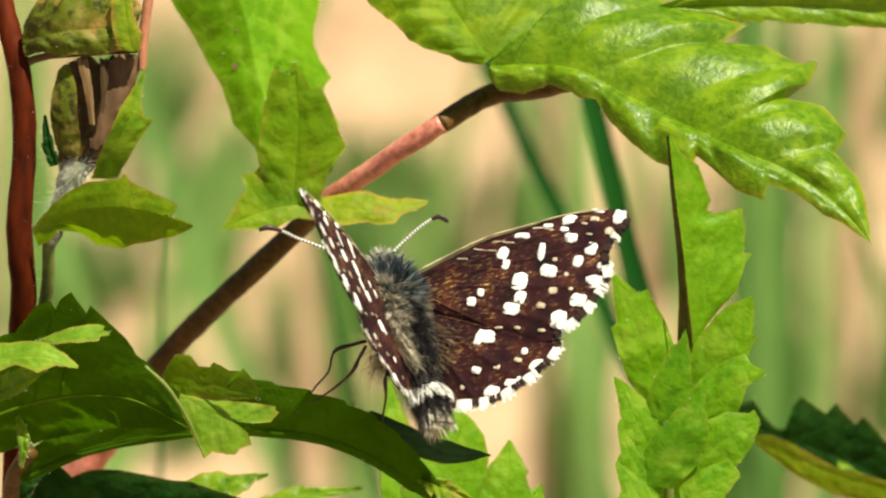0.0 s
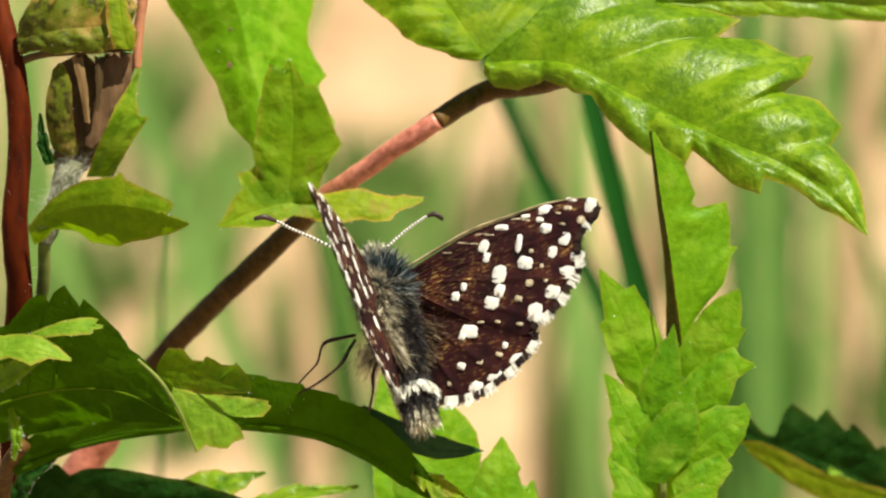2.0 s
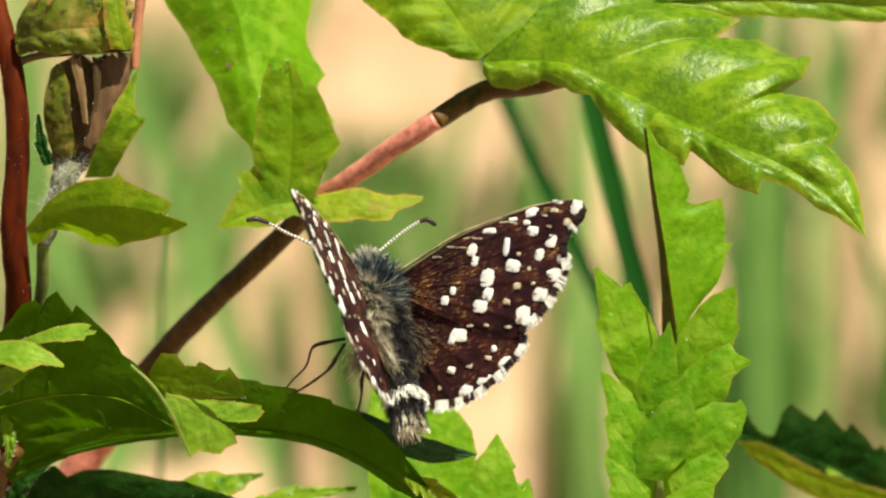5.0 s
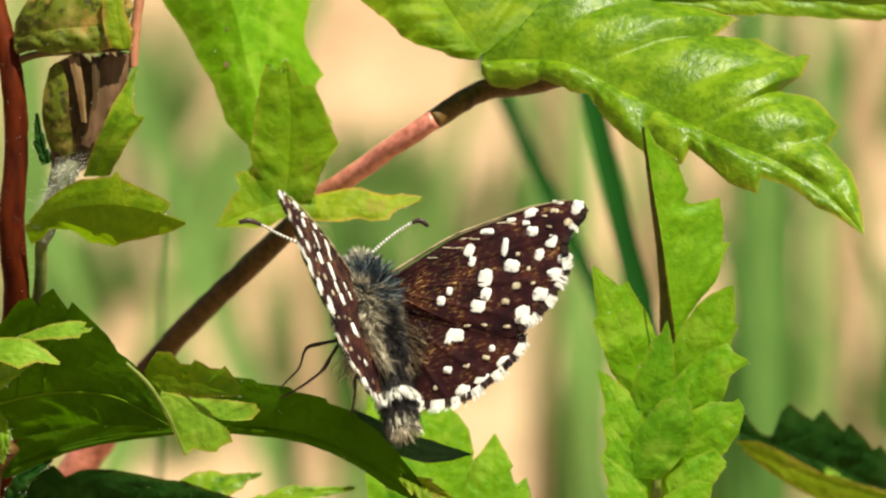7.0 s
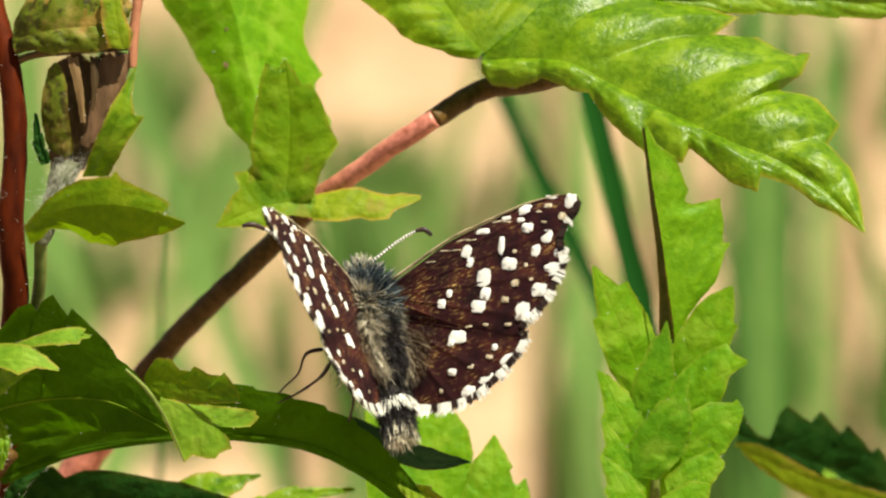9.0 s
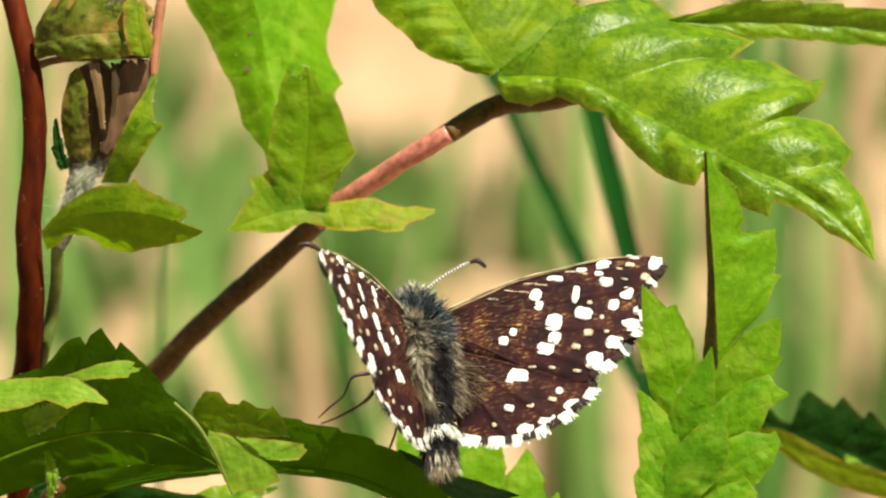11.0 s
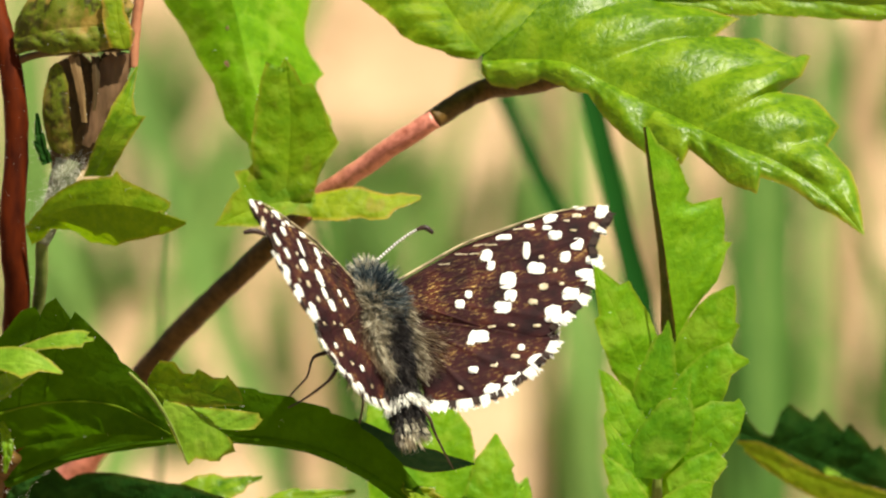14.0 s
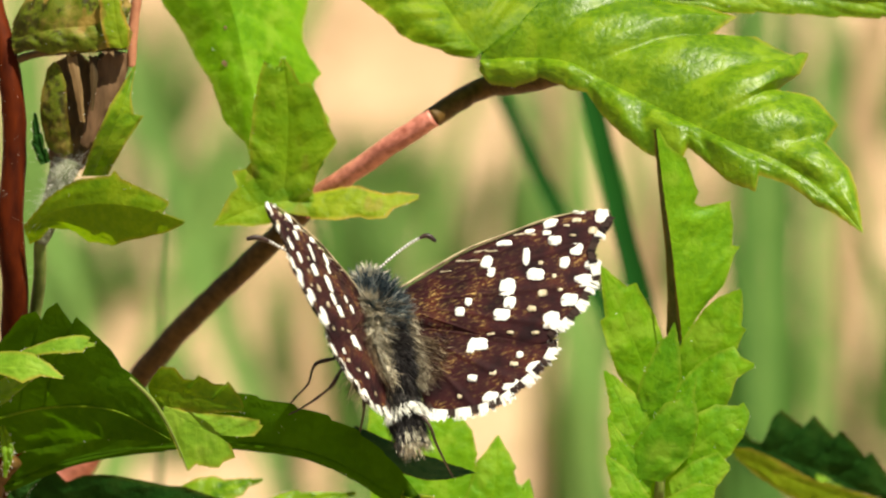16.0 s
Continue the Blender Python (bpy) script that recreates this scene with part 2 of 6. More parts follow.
def mesh_object(name, verts, faces, mat, parent=None, label="", uvs=None, smooth=True):
    me = bpy.data.meshes.new(name)
    me.from_pydata([tuple(v) for v in verts], [], faces)
    if uvs is not None:
        layer = me.uv_layers.new(name="UVMap")
        idx = np.empty(len(me.loops), dtype=np.int32)
        me.loops.foreach_get("vertex_index", idx)
        layer.data.foreach_set("uv", np.asarray(uvs, dtype=np.float32)[idx].ravel())
    if smooth:
        me.polygons.foreach_set("use_smooth", [True] * len(me.polygons))
    me.materials.append(mat)
    me.validate()
    ob = new(name, me)
    if parent is not None:
        ob.parent = parent
    return tagged(ob, label)


def thing(name, origin, label, category, group=""):
    """An Empty in the leaning frame that carries a thing's parts."""
    ob = new(name)
    ob.empty_display_size = 0.002
    ob.matrix_world = LEAN @ Matrix.Translation(local(origin))
    ob["origin"] = tuple(local(origin))
    return tagged(ob, label, category, group)


def rel(owner, pts):
    o = Vector(owner["origin"])
    return [local(p) - o for p in pts]


def spline(pts, n):
    """Centripetal Catmull-Rom through the points, n samples."""
    pts = [Vector(p) for p in pts]
    ext = [2 * pts[0] - pts[1], *pts, 2 * pts[-1] - pts[-2]]
    knots = [0.0]
    for a, b in zip(ext, ext[1:]):
        knots.append(knots[-1] + max((b - a).length, 1e-9) ** 0.5)
    out = []
    for i in range(n):
        t = knots[1] + (knots[-2] - knots[1]) * i / (n - 1)
        k = 1
        while k < len(pts) - 1 and t > knots[k + 1]:
            k += 1
        t0, t1, t2, t3 = knots[k - 1:k + 3]
        p0, p1, p2, p3 = ext[k - 1:k + 3]
        a1 = p0 * ((t1 - t) / (t1 - t0)) + p1 * ((t - t0) / (t1 - t0))
        a2 = p1 * ((t2 - t) / (t2 - t1)) + p2 * ((t - t1) / (t2 - t1))
        a3 = p2 * ((t3 - t) / (t3 - t2)) + p3 * ((t - t2) / (t3 - t2))
        b1 = a1 * ((t2 - t) / (t2 - t0)) + a2 * ((t - t0) / (t2 - t0))
        b2 = a2 * ((t3 - t) / (t3 - t1)) + a3 * ((t - t1) / (t3 - t1))
        out.append(b1 * ((t2 - t) / (t2 - t1)) + b2 * ((t - t1) / (t2 - t1)))
    return out


def tube(pts, radii, sides=10, bumps=0.0, caps=True):
    """Verts and faces of a tapered tube along the points."""
    verts, faces = [], []
    n = len(pts)
    up = Vector((0.13, -1, 0.21)).normalized()
    for i, p in enumerate(pts):
        t = (pts[min(i + 1, n - 1)] - pts[max(i - 1, 0)]).normalized()
        a = t.cross(up)
        if a.length < 1e-4:
            a = t.cross(Vector((1, 0, 0)))
        a.normalize()
        b = t.cross(a)
        for k in range(sides):
            w = 2 * math.pi * k / sides
            d = math.cos(w) * a + math.sin(w) * b
            r = radii[i] * (1 + bumps * noise.noise((p + d * radii[i]) * 900))
            verts.append(p + d * r)
    for i in range(n - 1):
        for k in range(sides):
            j = (k + 1) % sides
            faces.append((i * sides + k, i * sides + j, (i + 1) * sides + j, (i + 1) * sides + k))
    if caps:
        faces.append(tuple(range(sides))[::-1])
        faces.append(tuple((n - 1) * sides + k for k in range(sides)))
    return verts, faces


def stalk(owner, name, pts, radii, mat, label="", bumps=0.12, sides=12, n=48):
    line = spline(rel(owner, pts), n)
    rr = [np.interp(i / (n - 1), np.linspace(0, 1, len(radii)), radii) * MM for i in range(n)]
    v, f = tube(line, rr, sides, bumps)
    return mesh_object(name, v, f, mat, owner, label)


def lerp_table(s, table, col):
    return float(np.interp(s, [r[0] for r in table], [r[col] for r in table]))


def leaflet(owner, rib, widths, mat, face=(0, -1, 0.2), teeth=8, bite=0.28, fold=0.25, curl=0.0, quilt=0.10, veins=5,
            name="leaflet", label="", seed=1, wave=0.12, twist=0.0, rib_mat=None, blemishes=(), fuzz=46, ribbed=True):
    """A toothed blade on a midrib. rib: across, up, away in mm; widths: rows of share along, width to the one side, to the other;
    face: where its face looks (x, y, z); fold: rise of the sides; curl: their bending back; bite: depth of the teeth."""
    rnd = random.Random(seed)
    ns, nq = 150, 9
    line = spline(rel(owner, rib), 240)
    phase = rnd.random() * 10
    cuts = [rnd.uniform(0.55, 1.45) for _ in range(teeth * 2 + 4)]

    def surface(s, q):
        """The point of the blade at the share s along and q across, and its normal."""
        i = min(int(s * 239), 238)
        at = line[i].lerp(line[i + 1], s * 239 - i)
        t = (line[min(i + 2, 239)] - line[max(i - 1, 0)]).normalized()
        n = Vector(face).normalized()
        if twist:
            n = Matrix.Rotation(radians(twist) * s, 3, t) @ n
        n = (n - t * n.dot(t)).normalized()
        side = t.cross(n)
        left = q < 0
        a = abs(q)
        x = s * teeth + (0.37 if left else 0)
        saw = x - math.floor(x)
        tooth = 1 - bite * cuts[int(x) + (teeth if left else 0)] * (1 - saw ** 0.8)
        w = lerp_table(s, widths, 1 if left else 2) * MM
        reach = w * (a * (1 + (tooth - 1) * a ** 2))
        h = fold * reach - curl * reach * a
        run = s * veins - 0.16 * a * veins + 0.35 * noise.noise(Vector((s * 4, q * 2, seed + 7)))
        lobe = math.sin(math.pi * (run - math.floor(run))) ** 0.65 * (0.85 + 0.4 * noise.noise(Vector((math.floor(run) * 1.7, 3 * left, seed))))
        h += quilt * MM * lobe * math.sin(math.pi * min(a * 1.05, 1)) * 1.8
        away = min(1.0, a * 4)
        h += away * quilt * 0.28 * MM * noise.noise(Vector((s * 9, q * 3.5, seed + 3)))
        h += wave * w * a * a * math.sin(phase + s * 9 + (2 if left else 0)) * 0.6
        h += away * 0.10 * MM * noise.noise(Vector((s * 7 + phase, q * 2, seed)))
        return at + side * (-reach if left else reach) + n * h + t * (0.10 * w * a * a), n

    verts, uvs, faces = [], [], []
    for i in range(ns):
        for k in range(-nq, nq + 1):
            verts.append(surface(i / (ns - 1), k / nq)[0])
            uvs.append((i / (ns - 1), k / nq))
    row = 2 * nq + 1
    for i in range(ns - 1):
        for k in range(row - 1):
            faces.append((i * row + k, i * row + k + 1, (i + 1) * row + k + 1, (i + 1) * row + k))
    ob = mesh_object(name, verts, faces, mat, owner, label, uvs)
    wmax = max(max(r[1], r[2]) for r in widths)
    n0 = Vector(face).normalized()
    if ribbed:
        rr = [MM * (0.03 + 0.018 * wmax) * (1 - 0.85 * i / 39) for i in range(40)]
        mid = [p - n0 * 0.00002 for p in spline(rel(owner, rib), 40)]
        v, f = tube(mid, rr, 6)
        mesh_object("midrib", v, f, rib_mat or mat, ob)
    hairs = []
    for _ in range(fuzz):
        s, q = rnd.uniform(0.12, 0.99), rnd.choice((-1, 1)) * rnd.choice((1, 1, 1, rnd.uniform(0.3, 1)))
        at, n = surface(s, q)
        inner, _n = surface(s, q * 0.9)
        d = ((at - inner).normalized() * 0.8 + n * rnd.uniform(-0.2, 0.7) + Vector((rnd.gauss(0, 0.3), rnd.gauss(0, 0.3), rnd.gauss(0, 0.3)))).normalized()
        hairs.append((at, at + d * MM * rnd.uniform(0.08, 0.24), Vector()))
    strands(ob, "margin_hair", hairs, M_FLUFF, "", 0.014)
    for s, q, ds, dq in blemishes:
        v, f = [], []
        for r in (0.0, 0.5, 0.85, 1.0):
            for k in range(14):
                c = 2 * math.pi * k / 14
                j = r * (1 + 0.25 * noise.noise(Vector((math.cos(c), math.sin(c), seed))))
                at, n = surface(s + ds * j * math.cos(c), q + dq * j * math.sin(c))
                v.append(at + n * (0.00005 if r < 1 else 0.00001))
        for r in range(3):
            for k in range(14):
                f.append((r * 14 + k, r * 14 + (k + 1) % 14, (r + 1) * 14 + (k + 1) % 14, (r + 1) * 14 + k))
        mesh_object("brown_blemish", v, f, M_HUSK, ob, "round brown blemish")
    return ob


def blade(owner, rib, left, right, mat, face, fold=0.0, curl=0.0, quilt=0.08, veins=6, name="leaflet", label="", seed=1,
          blemishes=(), fuzz=30, slant=0.5, rib_mat=None):
    """A lobed blade on a midrib. rib: across, up, away in mm; left, right: the margins from base to tip, rows of the share along the rib
    and the width there in mm, a row at each tooth and notch; fold: rise of the sides; quilt: swelling between the side veins in mm."""
    rnd = random.Random(seed)
    line = spline(rel(owner, rib), 241)
    length = sum((b - a).length for a, b in zip(line, line[1:])) / MM
    n0 = Vector(face).normalized()

    def on_rib(s):
        if s <= 0:
            return line[0] + (line[1] - line[0]) * (s * 240), (line[1] - line[0]).normalized()
        if s >= 1:
            return line[-1] + (line[-1] - line[-2]) * ((s - 1) * 240), (line[-1] - line[-2]).normalized()
        i = min(int(s * 240), 239)
        return line[i].lerp(line[i + 1], s * 240 - i), (line[min(i + 3, 240)] - line[max(i - 2, 0)]).normalized()

    def margin_of(rows):
        """The margin in small steps: share along, width, and the share at which its vein leaves the rib."""
        out = []
        for (s0, w0), (s1, w1) in zip(rows, rows[1:]):
            steps = max(2, int(math.hypot((s1 - s0) * length, w1 - w0) / 0.22))
            out += [(s0 + (s1 - s0) * k / steps, w0 + (w1 - w0) * k / steps) for k in range(steps)]
        out.append(rows[-1])
        run, made = 0.0, []
        for k, (s, w) in enumerate(out):
            nick = 0.05 * noise.noise(Vector((k * 0.9, seed * 1.3, 0.5))) + 0.03 * noise.noise(Vector((k * 2.3, seed, 4.5)))
            run = max(run, min(1.0, max(0.0, s - slant * w / length)))
            made.append((s, max(0.02, w + nick), run))
        return made

    edges = {-1: margin_of(left), 1: margin_of(right)}

    def surface(k, a, sgn):
        s, w, s0 = edges[sgn][k]
        at, t = on_rib(s0 + (s - s0) * a)
        n = (n0 - t * n0.dot(t)).normalized()
        reach = w * a
        run = s0 * veins + 0.3 * noise.noise(Vector((s0 * 5, a * 2, seed + 7 * sgn)))
        lobe = math.sin(math.pi * (run - math.floor(run))) ** 0.7 * (0.8 + 0.5 * noise.noise(Vector((math.floor(run) * 1.7, 3 * sgn, seed))))
        away = min(1.0, a * 4)
        room = min(1.0, w / 2.0)
        h = (fold - curl * a) * reach + quilt * room * lobe * math.sin(math.pi * min(a * 1.05, 1)) * 1.5
        h += away * room * (0.10 * noise.noise(Vector((s0 * 8, a * 3 * sgn, seed))) + quilt * 0.7 * noise.noise(Vector((s0 * 17, a * 6 * sgn, seed + 3))))
        h += 0.10 * a * a * room * math.sin(seed + s * 13 + sgn)
        return at + t.cross(n) * (sgn * reach * MM) + n * (h * MM), n

    verts, uvs, faces, nq = [], [], [], 9
    for sgn in (-1, 1):
        first, count = len(verts), len(edges[sgn])
        for k in range(count):
            for j in range(nq + 1):
                verts.append(surface(k, j / nq, sgn)[0])
                a, w = j / nq, edges[sgn][k][1]
                uvs.append((edges[sgn][k][2] + 0.16 * a, sgn * (max(0.89 * a, 1 - (1 - a) * w / 2.5) if a > 0.6 else 0.89 * a)))
        for k in range(count - 1):
            for j in range(nq):
                q = first + k * (nq + 1) + j
                quad = (q, q + 1, q + nq + 2, q + nq + 1)
                faces.append(quad if sgn > 0 else quad[::-1])
    ob = mesh_object(name, verts, faces, mat, owner, label, uvs)
    if rib_mat:
        rise = [line[i] + n0 * 0.00006 for i in range(0, 241, 6)]
        v, f = tube(rise, [MM * 0.11 * (1 - 0.7 * i / 40) for i in range(41)], 8)
        mesh_object("midrib", v, f, rib_mat, ob, "paler midrib")
    hairs = []
    for _ in range(fuzz):
        sgn = rnd.choice((-1, 1))
        k = rnd.randrange(len(edges[sgn]))
        a = rnd.choice((1, 1, 1, rnd.uniform(0.3, 1)))
        at, n = surface(k, a, sgn)
        inner = surface(k, a * 0.85, sgn)[0]
        d = ((at - inner).normalized() * 0.8 + n * rnd.uniform(-0.2, 0.7) + Vector((rnd.gauss(0, 0.3), rnd.gauss(0, 0.3), rnd.gauss(0, 0.3)))).normalized()
        hairs.append((at, at + d * MM * rnd.uniform(0.06, 0.2), Vector()))
    strands(ob, "margin_hair", hairs, M_FLUFF, "", 0.012)
    for s, a, wide, high in blemishes:
        edge = edges[1]
        v, f = [], []
        for r in (0.0, 0.5, 0.85, 1.0):
            for c in range(14):
                w = 2 * math.pi * c / 14
                j = r * (1 + 0.25 * noise.noise(Vector((math.cos(w), math.sin(w), seed))))
                k = min(range(len(edge)), key=lambda i: abs(edge[i][2] - s))
                at, n = surface(k, a, 1)
                t = on_rib(s)[1]
                v.append(at + (t * (wide * length * math.cos(w)) + t.cross(n) * (wide * length * math.sin(w))) * (j * MM) + n * (0.00009 - 0.00004 * r))
        for r in range(3):
            for c in range(14):
                f.append((r * 14 + c, r * 14 + (c + 1) % 14, (r + 1) * 14 + (c + 1) % 14, (r + 1) * 14 + c))
        mesh_object("brown_blemish", v, f, M_HUSK, ob, "round brown blemish")
    return ob


def strands(owner, name, roots, mat, label="", width=0.045):
    """Tapered hairs; roots: rows of base, tip, sag (vectors in metres)."""
    rnd = random.Random(len(roots))
    verts, faces = [], []
    for base, tip, sag in roots:
        d = tip - base
        w = d.cross(Vector((rnd.uniform(-1, 1), rnd.uniform(-1, 1), rnd.uniform(-1, 1))))
        if w.length < 1e-9:
            continue
        w = w.normalized() * width * MM * rnd.uniform(0.6, 1.3)
        m = base + d * 0.55 + sag
        k = len(verts)
        verts += [base - w, base + w, m - w * 0.7, m + w * 0.7, tip]
        faces += [(k, k + 1, k + 3, k + 2), (k + 2, k + 3, k + 4)]
    return tagged(mesh_object(name, verts, faces, mat, owner, label), kind="stuff")


def down(p, length):
    """The point that lies length mm straight below p in the world."""
    c, s = math.cos(radians(15)), math.sin(radians(15))
    return (p[0], p[1] - length * c, p[2] + length * s)


def to_ground(p):
    """The point of the ground straight below p."""
    w = LEAN @ local(p)
    return down(p, w.z * 1000 + 2)


# ---- ground and the grass behind ----
def ground_sheet():
    n, verts, faces, uvs = 70, [], [], []
    for j in range(n + 1):
        for i in range(n + 1):
            x = (i / n * 2 - 1)
            y = (j / n * 2 - 1)
            x, y = math.copysign(abs(x) ** 3, x) * 60, math.copysign(abs(y) ** 3, y) * 60 + 0.8
            z = 0.02 * noise.noise(Vector((x * 2.3, y * 2.3, 0))) + 0.008 * noise.noise(Vector((x * 9, y * 9, 3)))
            verts.append((x, y, z - 0.012))
    for j in range(n):
        for i in range(n):
            k = j * (n + 1) + i
            faces.append((k, k + 1, k + n + 2, k + n + 1))
    ob = mesh_object("ground", verts, faces, M_GROUND)
    return tagged(ob, "dry pale tan sandy soil under grass", "ground", kind="structure")


ground_sheet()


def grass_material(name, dark, light, glow=0.35, gloss=0.2):
    m, nodes, links, bsdf = material(name)
    coord = nodes.new("ShaderNodeTexCoord").outputs["Object"]
    a = noise_node(nodes, links, 90.0, 3.0, coord)
    info = nodes.new("ShaderNodeObjectInfo").outputs["Random"]
    isl = nodes.new("ShaderNodeNewGeometry").outputs["Random Per Island"]
    tone = maths(nodes, links, "MULTIPLY_ADD", a, 0.5, maths(nodes, links, "MULTIPLY", maths(nodes, links, "ADD", info, isl), 0.28))
    col = ramp(nodes, links, tone, [(0.25, dark), (0.75, light)])
    links.new(col, bsdf.inputs["Base Color"])
    bsdf.inputs["Roughness"].default_value = 0.6
    bsdf.inputs["Specular IOR Level"].default_value = gloss
    trans = nodes.new("ShaderNodeBsdfTranslucent")
    links.new(col, trans.inputs["Color"])
    mix = nodes.new("ShaderNodeMixShader")
    mix.inputs["Fac"].default_value = glow
    links.new(bsdf.outputs[0], mix.inputs[1])
    links.new(trans.outputs[0], mix.inputs[2])
    links.new(mix.outputs[0], nodes["Material Output"].inputs["Surface"])
    return m


M_GRASS = grass_material("grass_green", (0.072, 0.165, 0.036), (0.185, 0.325, 0.085))
# Near-black green; the shade on such blades is in this colour.
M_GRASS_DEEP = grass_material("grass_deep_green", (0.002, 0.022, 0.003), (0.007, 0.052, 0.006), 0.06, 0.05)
M_GRASS_MID = grass_material("grass_mid_green", (0.022, 0.085, 0.012), (0.085, 0.19, 0.035))
M_STRAW = grass_material("straw", (0.30, 0.20, 0.115), (0.58, 0.41, 0.27))


def blade_geometry(foot, tip, width, bend, face, n=12, keel=0.25):
    """A keeled grass blade from its foot to its tip, in metres."""
    verts, faces = [], []
    foot, tip = Vector(foot), Vector(tip)
    for i in range(n):
        s = i / (n - 1)
        p = foot.lerp(tip, s) + Vector(bend) * (s * s - s) * -1
        w = width * (0.55 + 0.9 * s) * (1 - s ** 2.2) * 0.9 + 0.0002
        d = (tip - foot).normalized().cross(Vector(face)).normalized()
        nrm = d.cross((tip - foot).normalized())
        verts += [p - d * w / 2 + nrm * w * keel, p, p + d * w / 2 + nrm * w * keel]
    for i in range(n - 1):
        k = 3 * i
        faces += [(k, k + 1, k + 4, k + 3), (k + 1, k + 2, k + 5, k + 4)]
    return verts, faces


def grass_blade(foot, tip, width, bend, mat, label, face=(0.2, -1, 0.3)):
    v, f = blade_geometry(foot, tip, width, bend, face)
    o = Vector(foot)
    ob = mesh_object("grass_blade", [x - o for x in v], f, mat)
    ob.location = o
    return tagged(ob, label, "grass", "grass blades behind the plant")


def spot_behind(u, v, away):
    """A world point away mm behind the butterfly, on the sight line through u, v there."""
    k = 1 + away / 320
    return LEAN @ local((u * k, v * k, away))


def placed_blades():
    """The single blades that can be told apart behind the plant."""
    near_blades = [
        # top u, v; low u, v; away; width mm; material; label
        ((8.15, 12.18), (11.75, -2.82), 80, 3.0, M_GRASS_DEEP, "dark green grass blade, deep shade in its colour"),
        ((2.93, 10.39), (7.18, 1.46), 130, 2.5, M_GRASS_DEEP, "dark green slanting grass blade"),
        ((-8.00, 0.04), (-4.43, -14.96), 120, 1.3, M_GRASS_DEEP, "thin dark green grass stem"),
        ((-8.00, -0.32), (-5.14, -9.96), 300, 1.5, M_GRASS_MID, "dark green slanting grass stem"),
        ((1.29, 8.61), (-0.86, 0.75), 560, 3.9, M_GRASS, "green slanting grass blade"),
        ((18.61, 3.96), (18.43, -15.75), 400, 4.8, M_GRASS_MID, "broad dark green grass blade"),
        ((21.46, 2.54), (21.00, -15.75), 450, 5.2, M_GRASS_MID, "broad dark green grass blade"),
        ((23.78, 3.96), (23.43, -15.75), 500, 5.0, M_GRASS, "broad green upright grass blade"),
        ((25.75, 3.96), (28.00, -6.39), 380, 2.2, M_GRASS_MID, "dark green slanting grass blade"),
        ((20.03, 13.61), (19.86, 2.89), 520, 5.6, M_GRASS, "green upright grass blade"),
    ]
    middle_blades = [
        # top u, v; low u, v; away; width mm; material; label
        ((8.43, 8.61), (8.96, -15.75), 420, 4.3, M_GRASS, "broad green upright grass blade"),
        ((4.68, 8.61), (8.07, -6.39), 500, 4.6, M_GRASS, "broad green upright grass blade"),
        ((-19.07, 8.61), (-15.50, -1.04), 480, 6.7, M_GRASS, "green slanting grass blade"),
        ((-12.64, 5.75), (-15.86, -2.11), 540, 5.8, M_GRASS, "green slanting grass blade"),
        ((-24.07, 0.04), (-22.64, -6.39), 380, 3.1, M_GRASS, "broad green blade of grass"),
        ((-27.46, 14.32), (-27.28, -2.11), 350, 4.5, M_GRASS, "pale green blade of grass"),
        ((-25.85, 13.61), (-25.50, -1.39), 380, 3.1, M_GRASS, "pale green blade of grass"),
        ((18.07, -3.54), (20.03, -15.75), 300, 1.1, M_GRASS_DEEP, "dark green thin grass stem"),
        ((21.28, -0.32), (25.21, -7.11), 300, 1.1, M_GRASS_MID, "dark green thin grass stem"),
        ((-6.57, -4.25), (-4.43, -15.75), 420, 2.8, M_GRASS_MID, "dark green slanting grass blade"),
    ]
    far_blades = [
        # top u, v; low u, v; away; width mm; material; label
        ((6.29, -4.25), (5.57, -15.75), 520, 2.8, M_STRAW, "pale straw-coloured dry grass stem"),
        ((11.64, 6.82), (12.36, -4.25), 560, 6.9, M_STRAW, "broad tan dry grass blade"),
        ((26.64, 11.46), (25.57, 3.96), 520, 6.6, M_STRAW, "tan dry slanting grass blade"),
        ((14.86, -2.82), (15.39, -15.75), 450, 4.3, M_GRASS, "broad green blade of grass"),
        ((-8.71, -7.11), (-8.00, -15.75), 560, 5.9, M_STRAW, "tan dry grass blade"),
        ((-17.64, -2.11), (-20.14, -9.25), 450, 3.1, M_GRASS, "green slanting grass blade"),
        ((13.07, 13.61), (12.36, 8.61), 500, 3.7, M_GRASS, "green upright grass blade"),
        ((-18.00, -9.25), (-18.18, -16.39), 90, 1.6, M_GRASS_DEEP, "dark green stem, shade in its colour"),
    ]
    for (u1, v1), (u0, v0), away, width, mat, label in near_blades + middle_blades + far_blades:
        a, b = spot_behind(u1, v1, away), spot_behind(u0, v0, away)
        d = (a - b).normalized()
        foot = b - d * ((b.z + 0.004) / max(d.z, 0.2))
        tip = a + d * (0.015 if width < 2 else 0.11)
        grass_blade(foot, tip, width * MM, (0.003, 0.002, 0), mat, label)


placed_blades()


